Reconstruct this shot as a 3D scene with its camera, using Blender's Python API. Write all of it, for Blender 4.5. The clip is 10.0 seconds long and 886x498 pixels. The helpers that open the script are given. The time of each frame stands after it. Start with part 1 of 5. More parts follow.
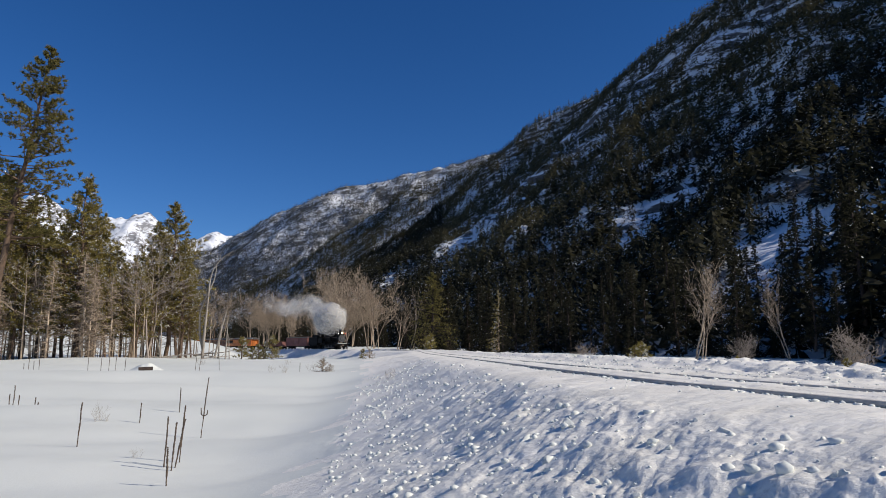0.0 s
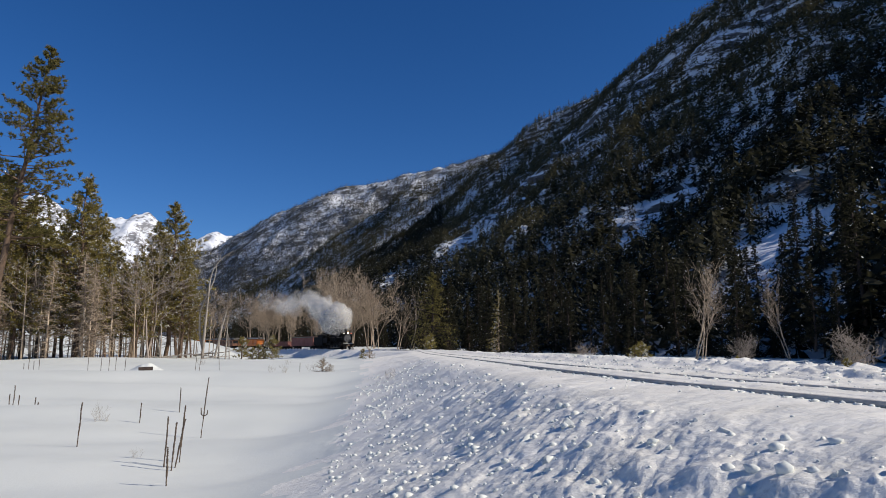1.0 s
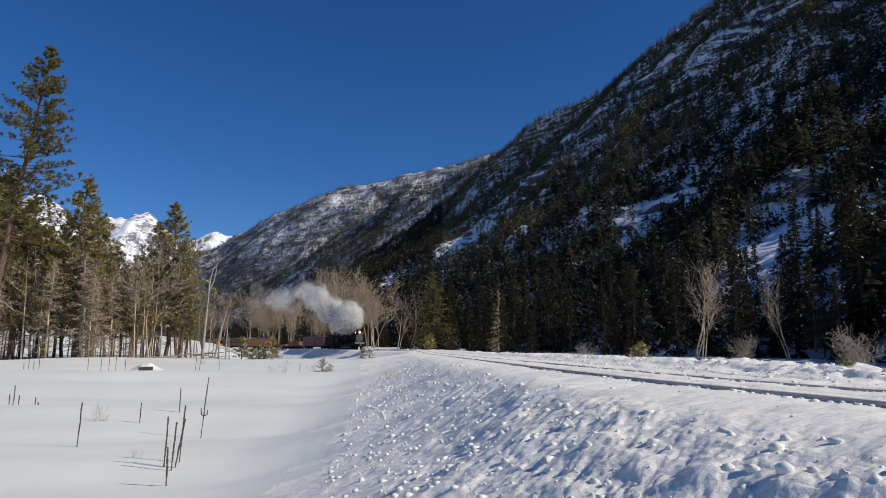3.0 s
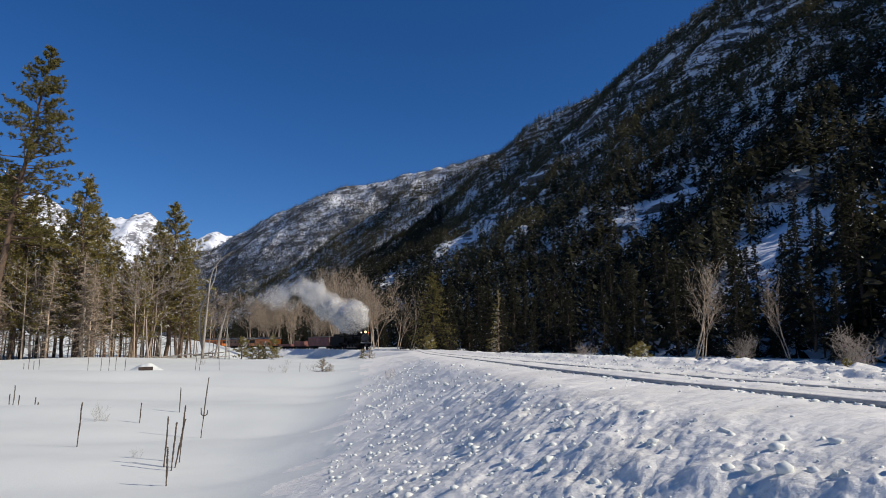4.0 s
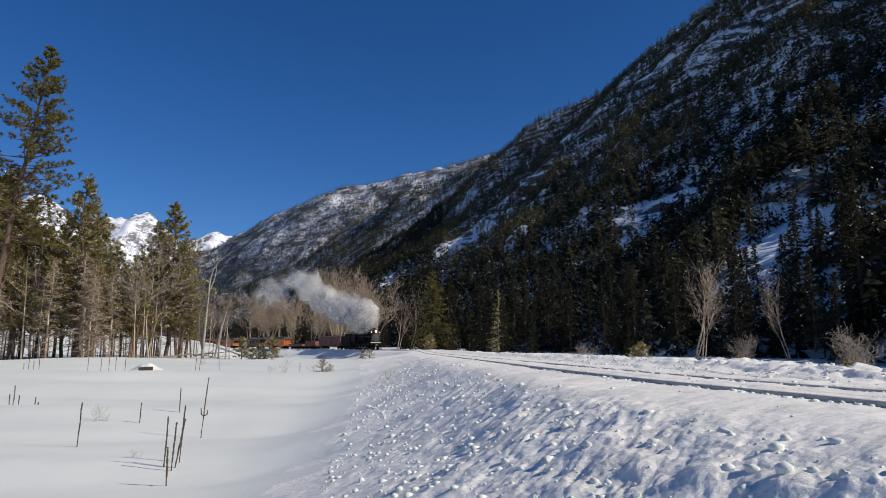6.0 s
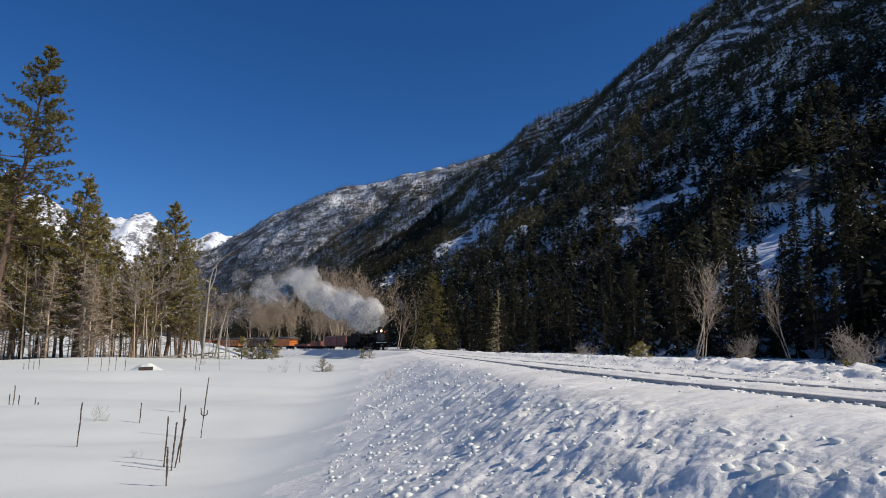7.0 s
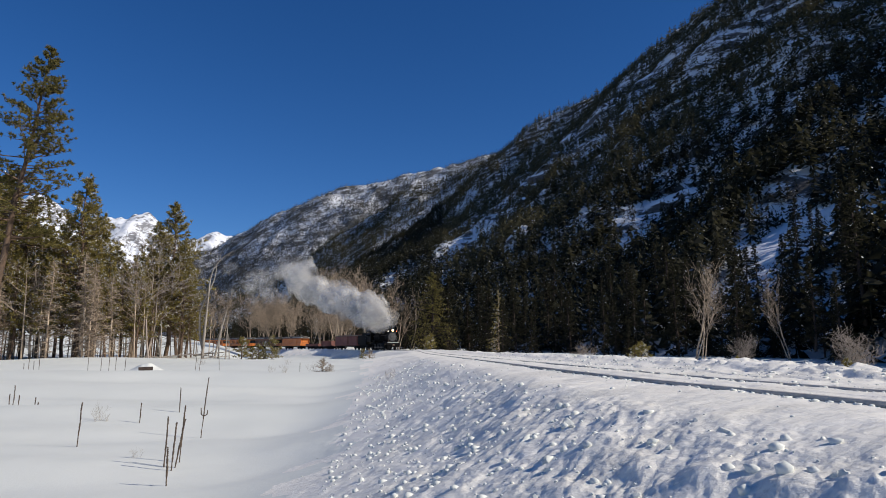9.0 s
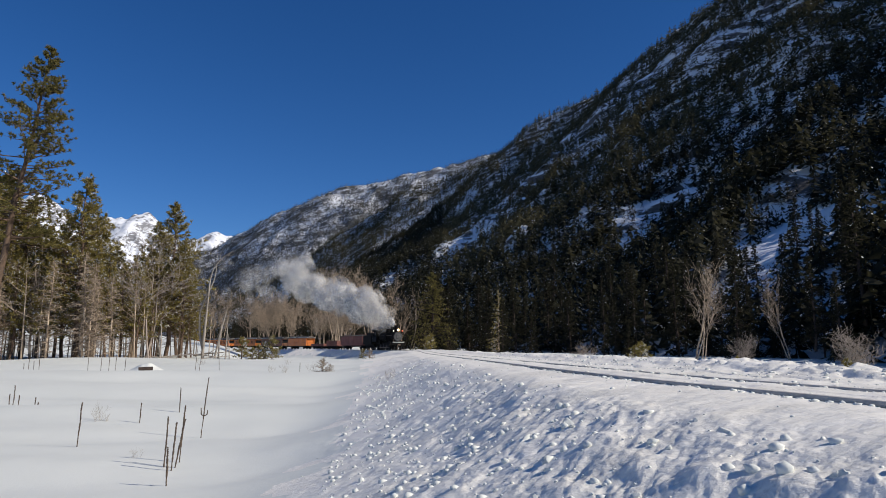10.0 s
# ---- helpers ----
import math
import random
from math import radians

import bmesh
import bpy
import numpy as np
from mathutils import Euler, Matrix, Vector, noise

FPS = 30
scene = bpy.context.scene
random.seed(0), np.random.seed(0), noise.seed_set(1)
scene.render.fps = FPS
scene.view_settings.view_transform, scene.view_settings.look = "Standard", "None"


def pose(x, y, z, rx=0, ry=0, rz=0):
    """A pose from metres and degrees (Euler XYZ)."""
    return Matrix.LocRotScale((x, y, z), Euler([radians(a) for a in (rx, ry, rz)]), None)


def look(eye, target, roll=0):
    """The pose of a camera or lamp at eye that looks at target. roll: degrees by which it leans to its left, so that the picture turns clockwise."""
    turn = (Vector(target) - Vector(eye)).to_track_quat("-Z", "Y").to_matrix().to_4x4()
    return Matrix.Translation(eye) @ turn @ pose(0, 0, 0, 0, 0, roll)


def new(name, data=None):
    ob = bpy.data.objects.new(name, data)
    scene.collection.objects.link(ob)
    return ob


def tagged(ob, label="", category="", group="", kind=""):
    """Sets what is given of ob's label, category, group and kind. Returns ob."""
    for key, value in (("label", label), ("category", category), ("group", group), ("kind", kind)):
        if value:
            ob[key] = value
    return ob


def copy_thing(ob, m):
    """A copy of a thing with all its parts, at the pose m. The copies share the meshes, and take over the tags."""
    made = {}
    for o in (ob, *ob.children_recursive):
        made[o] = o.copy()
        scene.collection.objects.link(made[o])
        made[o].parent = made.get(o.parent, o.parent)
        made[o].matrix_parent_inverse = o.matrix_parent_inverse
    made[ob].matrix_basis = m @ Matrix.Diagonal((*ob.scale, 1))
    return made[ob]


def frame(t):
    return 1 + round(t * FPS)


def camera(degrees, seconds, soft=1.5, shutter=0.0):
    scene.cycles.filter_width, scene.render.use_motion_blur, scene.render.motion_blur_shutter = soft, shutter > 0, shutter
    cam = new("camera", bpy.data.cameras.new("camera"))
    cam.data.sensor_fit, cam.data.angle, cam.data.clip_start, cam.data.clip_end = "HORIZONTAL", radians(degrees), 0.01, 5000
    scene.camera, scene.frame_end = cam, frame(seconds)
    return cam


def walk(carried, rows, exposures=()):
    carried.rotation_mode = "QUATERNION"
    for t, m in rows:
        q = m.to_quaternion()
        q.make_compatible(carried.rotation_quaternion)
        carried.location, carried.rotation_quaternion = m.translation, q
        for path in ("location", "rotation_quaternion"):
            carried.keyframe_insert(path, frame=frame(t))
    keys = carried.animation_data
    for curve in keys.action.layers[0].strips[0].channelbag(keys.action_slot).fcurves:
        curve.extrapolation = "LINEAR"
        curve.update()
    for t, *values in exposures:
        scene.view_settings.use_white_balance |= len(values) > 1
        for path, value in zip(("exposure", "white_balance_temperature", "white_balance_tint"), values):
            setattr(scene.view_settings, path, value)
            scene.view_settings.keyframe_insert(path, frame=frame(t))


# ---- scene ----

# ================= camera =================
PITCH = 8.27
cam = camera(66.0, 10.0, soft=0.65)
scene.cycles.transparent_max_bounces = 200
EYE = (0.0, 0.0, 1.8)
CAM_POSE = pose(*EYE, 90 + PITCH, 0, 0)
walk(cam, [(0.0, CAM_POSE), (10.0, CAM_POSE)])

# ================= daylight =================
SUN_AZ = 106.0      # degrees clockwise from the valley's direction (+y)
SUN_EL = 35.2
world = bpy.data.worlds.new("winter_sky")
scene.world = world
world.use_nodes = True
wn = world.node_tree
wn.nodes.clear()
sky = wn.nodes.new("ShaderNodeTexSky")
sky.sky_type = "NISHITA"
sky.sun_disc = False
sky.sun_elevation = radians(SUN_EL)
sky.sun_rotation = radians(SUN_AZ)
sky.altitude = 2400
sky.air_density = 1.0
sky.dust_density = 0.7
sky.ozone_density = 5.0
hsv = wn.nodes.new("ShaderNodeHueSaturation")
hsv.inputs["Saturation"].default_value = 1.23
hsv.inputs["Hue"].default_value = 0.508
bg = wn.nodes.new("ShaderNodeBackground")
bg.inputs["Strength"].default_value = 0.096
wo = wn.nodes.new("ShaderNodeOutputWorld")
wn.links.new(sky.outputs[0], hsv.inputs["Color"])
wn.links.new(hsv.outputs[0], bg.inputs[0])
wn.links.new(bg.outputs[0], wo.inputs[0])

sun_data = bpy.data.lights.new("sun", "SUN")
sun_data.energy = 4.2
sun_data.angle = radians(0.53)
sun_data.color = (1.0, 0.93, 0.83)
sun = new("sun", sun_data)
SUN_DIR = Vector((math.sin(radians(SUN_AZ)) * math.cos(radians(SUN_EL)),
                  math.cos(radians(SUN_AZ)) * math.cos(radians(SUN_EL)), math.sin(radians(SUN_EL))))
sun.matrix_world = look(SUN_DIR * 200, (0, 0, 0))

# ================= materials =================


def material(name, rough=0.8, metal=0.0):
    m = bpy.data.materials.new(name)
    m.use_nodes = True
    b = m.node_tree.nodes["Principled BSDF"]
    b.inputs["Roughness"].default_value = rough
    b.inputs["Metallic"].default_value = metal
    return m, m.node_tree, b


def node(nt, kind, **values):
    n = nt.nodes.new(kind)
    for k, v in values.items():
        n.inputs[k.replace("_", " ")].default_value = v
    return n


def coords(nt, which="Object"):
    return nt.nodes.new("ShaderNodeTexCoord").outputs[which]


def noise_tex(nt, vec, scale, detail=4.0, rough=0.55):
    n = node(nt, "ShaderNodeTexNoise", Scale=scale, Detail=detail, Roughness=rough)
    nt.links.new(vec, n.inputs["Vector"])
    return n.outputs["Fac"]


def ramp(nt, fac, stops):
    r = nt.nodes.new("ShaderNodeValToRGB")
    els = r.color_ramp.elements
    while len(els) < len(stops):
        els.new(0.5)
    for e, (p, c) in zip(els, stops):
        e.position = p
        e.color = (*c, 1) if len(c) == 3 else c
    nt.links.new(fac, r.inputs[0])
    return r.outputs[0]


def mix_col(nt, fac, a, b):
    m = nt.nodes.new("ShaderNodeMix")
    m.data_type = "RGBA"
    for sock, v in ((m.inputs[0], fac), (m.inputs[6], a), (m.inputs[7], b)):
        if hasattr(v, "links"):
            nt.links.new(v, sock)
        else:
            sock.default_value = v if isinstance(v, float) else (*v, 1)
    return m.outputs[2]


def bump(nt, b, height, strength=0.3, dist=0.02):
    n = node(nt, "ShaderNodeBump", Strength=strength, Distance=dist)
    nt.links.new(height, n.inputs["Height"])
    nt.links.new(n.outputs[0], b.inputs["Normal"])


def up_amount(nt):
    g = nt.nodes.new("ShaderNodeNewGeometry")
    s = nt.nodes.new("ShaderNodeSeparateXYZ")
    nt.links.new(g.outputs["True Normal"], s.inputs[0])
    return s.outputs["Z"]


def math_node(nt, op, a, b=0.0):
    n = nt.nodes.new("ShaderNodeMath")
    n.operation = op
    for sock, v in ((n.inputs[0], a), (n.inputs[1], b)):
        if hasattr(v, "links"):
            nt.links.new(v, sock)
        else:
            sock.default_value = v
    return n.outputs[0]


def make_mottled(name, dark, light, scale, rough=0.8, metal=0.0, bump_strength=0.3, bump_dist=0.01, fine=6.0, spread=0.0):
    """A surface whose colour drifts between two tones at two scales, with fine relief."""
    m, nt, b = material(name, rough, metal)
    v = coords(nt)
    big = noise_tex(nt, v, scale, 3.0)
    small = noise_tex(nt, v, scale * fine, 5.0, 0.65)
    both = math_node(nt, "ADD", math_node(nt, "MULTIPLY", big, 0.55), math_node(nt, "MULTIPLY", small, 0.45))
    if spread:
        g = nt.nodes.new("ShaderNodeNewGeometry")
        both = math_node(nt, "ADD", both, math_node(nt, "MULTIPLY", math_node(nt, "SUBTRACT", g.outputs["Random Per Island"], 0.5), spread))
    c = ramp(nt, both, [(0.3, dark), (0.7, light)])
    nt.links.new(c, b.inputs["Base Color"])
    bump(nt, b, small, bump_strength, bump_dist)
    return m


def make_snow(name, grain_dist):
    m, nt, b = material(name, 0.65)
    v = coords(nt)
    big = noise_tex(nt, v, 0.25, 3.0)
    fine = noise_tex(nt, v, 14.0, 6.0, 0.7)
    c = ramp(nt, big, [(0.3, (0.70, 0.715, 0.66)), (0.7, (0.775, 0.785, 0.725))])
    nt.links.new(c, b.inputs["Base Color"])
    b.inputs["Specular IOR Level"].default_value = 0.25
    bump(nt, b, fine, 0.35, grain_dist)
    return m


def make_needles(name, dark, light, snow_amount, snow_scale):
    """Needle foliage, clump by clump in other greens, with snow lying on some of the upward faces."""
    m, nt, b = material(name, 0.7)
    g = nt.nodes.new("ShaderNodeNewGeometry")
    v = coords(nt)
    tone = math_node(nt, "ADD", math_node(nt, "MULTIPLY", g.outputs["Random Per Island"], 0.6),
                     math_node(nt, "MULTIPLY", noise_tex(nt, v, 0.8, 2.0), 0.4))
    green = ramp(nt, tone, [(0.15, dark), (0.85, light)])
    if snow_amount > 0:
        up = math_node(nt, "ABSOLUTE", up_amount(nt))
        patch = noise_tex(nt, v, snow_scale, 2.0)
        f = math_node(nt, "MULTIPLY", math_node(nt, "GREATER_THAN", patch, 1 - snow_amount),
                      math_node(nt, "GREATER_THAN", up, 0.35))
        green = mix_col(nt, f, green, (0.82, 0.83, 0.85))
    nt.links.new(green, b.inputs["Base Color"])
    b.inputs["Specular IOR Level"].default_value = 0.2
    thin = nt.nodes.new("ShaderNodeBsdfTranslucent")
    nt.links.new(green, thin.inputs["Color"])
    both = node(nt, "ShaderNodeMixShader", Fac=0.5)
    nt.links.new(b.outputs[0], both.inputs[1])
    nt.links.new(thin.outputs[0], both.inputs[2])
    nt.links.new(both.outputs[0], nt.nodes["Material Output"].inputs[0])
    return m


def make_mountain(name, rock_dark, rock_light, snow_level, scale):
    """Snow on rock ledges: rock shows where the ground is steep or wind-scoured."""
    m, nt, b = material(name, 0.85)
    v = coords(nt)
    mp = nt.nodes.new("ShaderNodeMapping")
    mp.inputs["Scale"].default_value = (1, 1, 2.2)
    nt.links.new(v, mp.inputs[0])
    big = noise_tex(nt, mp.outputs[0], scale, 6.0, 0.6)
    fine = noise_tex(nt, mp.outputs[0], scale * 7, 6.0, 0.7)
    rock = ramp(nt, fine, [(0.3, rock_dark), (0.7, rock_light)])
    k = math_node(nt, "ADD", math_node(nt, "MULTIPLY", big, 0.7), math_node(nt, "MULTIPLY", fine, 0.5))
    k = math_node(nt, "ADD", k, math_node(nt, "MULTIPLY", up_amount(nt), 0.35))
    s = ramp(nt, k, [(snow_level - 0.03, (0, 0, 0)), (snow_level + 0.03, (1, 1, 1))])
    c = mix_col(nt, s, rock, (0.83, 0.84, 0.86))
    nt.links.new(c, b.inputs["Base Color"])
    bump(nt, b, fine, 0.6, 1.2)
    return m


SNOW = make_snow("snow", 0.012)


def make_bank_snow():
    """Ploughed snow: granular, streaked down the slope and greyed here and there by grit."""
    m, nt, b = material("ploughed_snow", 0.75)
    v = coords(nt)
    mp = nt.nodes.new("ShaderNodeMapping")
    mp.inputs["Rotation"].default_value = (0, 0, radians(-54))
    mp.inputs["Scale"].default_value = (0.3, 1.0, 1.0)
    nt.links.new(v, mp.inputs[0])
    streak = noise_tex(nt, mp.outputs[0], 9.0, 6.0, 0.65)
    grain = noise_tex(nt, v, 34.0, 5.0, 0.7)
    patch = noise_tex(nt, mp.outputs[0], 1.6, 4.0, 0.6)
    dirt = math_node(nt, "ADD", math_node(nt, "MULTIPLY", patch, 0.5), math_node(nt, "MULTIPLY", grain, 0.5))
    c = ramp(nt, dirt, [(0.34, (0.66, 0.63, 0.56)), (0.46, (0.89, 0.855, 0.77)), (0.60, (0.93, 0.90, 0.83))])
    nt.links.new(c, b.inputs["Base Color"])
    b.inputs["Specular IOR Level"].default_value = 0.2
    h = math_node(nt, "ADD", math_node(nt, "MULTIPLY", streak, 0.85), math_node(nt, "MULTIPLY", grain, 0.15))
    bump(nt, b, h, 0.75, 0.05)
    return m


BANK_SNOW = make_bank_snow()
SNOW_LUMP = make_snow("packed_snow", 0.02)
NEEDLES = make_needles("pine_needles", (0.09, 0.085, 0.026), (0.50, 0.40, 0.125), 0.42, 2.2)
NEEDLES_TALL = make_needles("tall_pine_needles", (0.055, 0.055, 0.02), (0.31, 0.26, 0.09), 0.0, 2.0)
# conifer green in two tones: one darkened for shade, one paled for sunlight
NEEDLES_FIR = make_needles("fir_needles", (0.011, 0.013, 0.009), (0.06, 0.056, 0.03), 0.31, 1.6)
NEEDLES_SUNLIT = make_needles("sunlit_needles", (0.024, 0.025, 0.015), (0.15, 0.13, 0.065), 0.31, 0.35)
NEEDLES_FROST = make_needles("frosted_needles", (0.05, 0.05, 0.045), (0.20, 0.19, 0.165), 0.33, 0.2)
BARK = make_mottled("pine_bark", (0.05, 0.035, 0.025), (0.22, 0.14, 0.09), 1.2, 0.9, 0, 0.8, 0.03)
DEAD_WOOD = make_mottled("grey_dead_wood", (0.20, 0.17, 0.14), (0.46, 0.41, 0.35), 1.5, 0.85, 0, 0.5, 0.01)
TWIG = make_mottled("cottonwood_twigs", (0.18, 0.135, 0.095), (0.52, 0.41, 0.30), 0.6, 0.85, 0, 0.3, 0.01, 6.0, 0.5)
TWIG_PALE = make_mottled("pale_twigs", (0.22, 0.18, 0.15), (0.45, 0.38, 0.32), 0.8, 0.85, 0, 0.3, 0.01)
STALK = make_mottled("mullein_stalk", (0.05, 0.035, 0.025), (0.17, 0.12, 0.08), 14.0, 0.9, 0, 0.8, 0.01)
LOG = make_mottled("dark_log", (0.02, 0.015, 0.012), (0.09, 0.06, 0.045), 5.0, 0.9, 0, 0.9, 0.03)
WEED = make_mottled("dry_weed", (0.16, 0.12, 0.08), (0.36, 0.28, 0.19), 6.0, 0.9)
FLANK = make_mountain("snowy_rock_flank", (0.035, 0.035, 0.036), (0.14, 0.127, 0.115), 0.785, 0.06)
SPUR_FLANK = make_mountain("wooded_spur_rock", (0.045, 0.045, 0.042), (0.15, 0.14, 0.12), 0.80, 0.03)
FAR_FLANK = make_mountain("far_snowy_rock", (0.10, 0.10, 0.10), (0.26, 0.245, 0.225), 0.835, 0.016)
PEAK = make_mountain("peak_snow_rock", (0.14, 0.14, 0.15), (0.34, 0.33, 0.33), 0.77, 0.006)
RAIL_TOP = make_mottled("snow_dusted_rail", (0.34, 0.315, 0.28), (0.60, 0.57, 0.52), 2.0, 0.85)
STEEL = make_mottled("rail_steel", (0.10, 0.075, 0.06), (0.22, 0.17, 0.14), 3.0, 0.5, 0.8)
BLACK_IRON = make_mottled("black_iron", (0.003, 0.003, 0.003), (0.009, 0.008, 0.007), 1.5, 0.75, 0.0)
BLACK_IRON.node_tree.nodes["Principled BSDF"].inputs["Specular IOR Level"].default_value = 0.15
GREY_IRON = make_mottled("graphite_smokebox", (0.02, 0.02, 0.02), (0.10, 0.10, 0.10), 4.0, 0.7, 0.0)
ORANGE = make_mottled("orange_car_paint", (0.50, 0.12, 0.015), (0.70, 0.21, 0.03), 0.7, 0.5)
BROWN = make_mottled("brown_car_paint", (0.14, 0.055, 0.03), (0.24, 0.10, 0.05), 0.7, 0.6)
OXIDE = make_mottled("oxide_red_boards", (0.15, 0.055, 0.045), (0.28, 0.11, 0.085), 0.9, 0.75)
ROOF = make_mottled("car_roof_tar", (0.05, 0.045, 0.04), (0.14, 0.12, 0.10), 0.8, 0.8)
GLASS_DARK, _nt, _b = material("car_window_glass", 0.08)
_b.inputs["Base Color"].default_value = (0.02, 0.022, 0.025, 1)


def make_lamp(name, colour, strength):
    m, nt, b = material(name, 0.4)
    b.inputs["Base Color"].default_value = (*colour, 1)
    b.inputs["Emission Color"].default_value = (*colour, 1)
    b.inputs["Emission Strength"].default_value = strength
    return m


HEADLIGHT = make_lamp("headlight_glow", (1.0, 0.66, 0.34), 4.5)
MARKER = make_lamp("marker_glow", (1.0, 0.85, 0.7), 2.2)
MARKER_RED = make_lamp("red_marker_glow", (1.0, 0.18, 0.1), 2.0)



def make_steam(name, thin, thick):
    """Steam: a pale veil, wispy and more or less see-through."""
    m, nt, b = material(name, 1.0)
    b.inputs["Base Color"].default_value = (0.82, 0.81, 0.79, 1)
    b.inputs["Specular IOR Level"].default_value = 0.0
    tr = node(nt, "ShaderNodeBsdfTranslucent", Color=(0.82, 0.81, 0.79, 1))
    body = node(nt, "ShaderNodeMixShader", Fac=0.5)
    nt.links.new(b.outputs[0], body.inputs[1])
    nt.links.new(tr.outputs[0], body.inputs[2])
    clear = nt.nodes.new("ShaderNodeBsdfTransparent")
    veil = nt.nodes.new("ShaderNodeMixShader")
    wisp = ramp(nt, noise_tex(nt, coords(nt), 0.9, 2.0, 0.45), [(0.36, (thin, thin, thin)), (0.64, (thick, thick, thick))])
    nt.links.new(wisp, veil.inputs[0])
    nt.links.new(clear.outputs[0], veil.inputs[1])
    nt.links.new(body.outputs[0], veil.inputs[2])
    nt.links.new(veil.outputs[0], nt.nodes["Material Output"].inputs[0])
    return m


STEAM = make_steam("steam", 0.06, 0.30)
STEAM_THIN = make_steam("thin_steam", 0.03, 0.20)
STEAM_FAINT = make_steam("faint_steam", 0.0, 0.05)

# ================= mesh helpers =================


def link_mesh(name, verts, faces, mat, parent=None, label="", smooth=True, normals=None):
    """One mesh object from arrays of corners and of equal-sided faces (or a list of mixed faces)."""
    me = bpy.data.meshes.new(name)
    if isinstance(faces, np.ndarray):
        n, k = faces.shape
        me.vertices.add(len(verts))
        me.vertices.foreach_set("co", np.asarray(verts, np.float32).ravel())
        me.loops.add(n * k)
        me.loops.foreach_set("vertex_index", faces.astype(np.int32).ravel())
        me.polygons.add(n)
        me.polygons.foreach_set("loop_start", np.arange(0, n * k, k, dtype=np.int32))
        me.polygons.foreach_set("loop_total", np.full(n, k, dtype=np.int32))
        me.update(calc_edges=True)
    else:
        me.from_pydata([tuple(v) for v in verts], [], [tuple(f) for f in faces])
    me.materials.append(mat)
    if smooth:
        me.polygons.foreach_set("use_smooth", np.ones(len(me.polygons), dtype=bool))
    if normals is not None:
        me.normals_split_custom_set_from_vertices([tuple(n) for n in normals])
    ob = new(name, me)
    if parent is not None:
        ob.parent = parent
    if label:
        ob["label"] = label
    return ob


def part(name, bm, mat, parent, label="", smooth=False):
    me = bpy.data.meshes.new(name)
    bmesh.ops.recalc_face_normals(bm, faces=bm.faces)
    bm.to_mesh(me)
    bm.free()
    me.materials.append(mat)
    if smooth:
        me.polygons.foreach_set("use_smooth", np.ones(len(me.polygons), dtype=bool))
    ob = new(name, me)
    ob.parent = parent
    if label:
        ob["label"] = label
    return ob


def box(bm, x0, x1, y0, y1, z0, z1, bevel=0.0):
    m = Matrix.Translation(((x0 + x1) / 2, (y0 + y1) / 2, (z0 + z1) / 2)) @ Matrix.Diagonal((x1 - x0, y1 - y0, z1 - z0, 1))
    r = bmesh.ops.create_cube(bm, size=1, matrix=m)
    if bevel:
        edges = list({e for v in r["verts"] for e in v.link_edges})
        bmesh.ops.bevel(bm, geom=edges, offset=bevel, segments=2, affect="EDGES", profile=0.5)
    return bm


def tube(bm, p, q, r0, r1, n=12):
    p, q = Vector(p), Vector(q)
    d = q - p
    m = Matrix.Translation((p + q) / 2) @ d.to_track_quat("Z", "Y").to_matrix().to_4x4()
    bmesh.ops.create_cone(bm, cap_ends=True, segments=n, radius1=r0, radius2=r1, depth=d.length, matrix=m)
    return bm


def hash2(ix, iy, seed):
    h = (ix.astype(np.int64) * 374761393 + iy.astype(np.int64) * 668265263 + seed * 974711) & 0xFFFFFFFF
    h = ((h ^ (h >> 13)) * 1274126177) & 0xFFFFFFFF
    return ((h ^ (h >> 16)) & 0xFFFFFF) / float(0xFFFFFF)


def vnoise(x, y, seed=0):
    """Smooth noise in -1..1 over arrays."""
    x, y = np.asarray(x, float), np.asarray(y, float)
    ix, iy = np.floor(x), np.floor(y)
    fx, fy = x - ix, y - iy
    fx, fy = fx * fx * fx * (fx * (fx * 6 - 15) + 10), fy * fy * fy * (fy * (fy * 6 - 15) + 10)
    a, b = hash2(ix, iy, seed), hash2(ix + 1, iy, seed)
    c, d = hash2(ix, iy + 1, seed), hash2(ix + 1, iy + 1, seed)
    return 2 * ((a * (1 - fx) + b * fx) * (1 - fy) + (c * (1 - fx) + d * fx) * fy) - 1


def fbm(x, y, octaves=4, seed=0, gain=0.5):
    total, amp = 0, 1.0
    for k in range(octaves):
        total = total + amp * vnoise(x * 2 ** k + 17.3 * k, y * 2 ** k - 9.1 * k, seed + k)
        amp *= gain
    return total


def step(a, b, x):
    t = np.clip((x - a) / (b - a), 0, 1)
    return t * t * (3 - 2 * t)


# ================= the railway's line =================
RAIL_Z = 1.51
TRACK_POINTS = [(9.0, -40), (5.9, -14), (3.9, -1), (3.2, 4.3), (2.5, 8.8), (1.45, 20.7), (-0.6, 45), (-2.3, 78),
                (-4.6, 102), (-7.4, 110), (-11.7, 119), (-16.5, 127.8), (-27.6, 144.4), (-40.5, 159.7), (-54.8, 173.7), (-70.4, 186.2), (-95.4, 202.7), (-130, 219), (-180, 234), (-250, 245)]


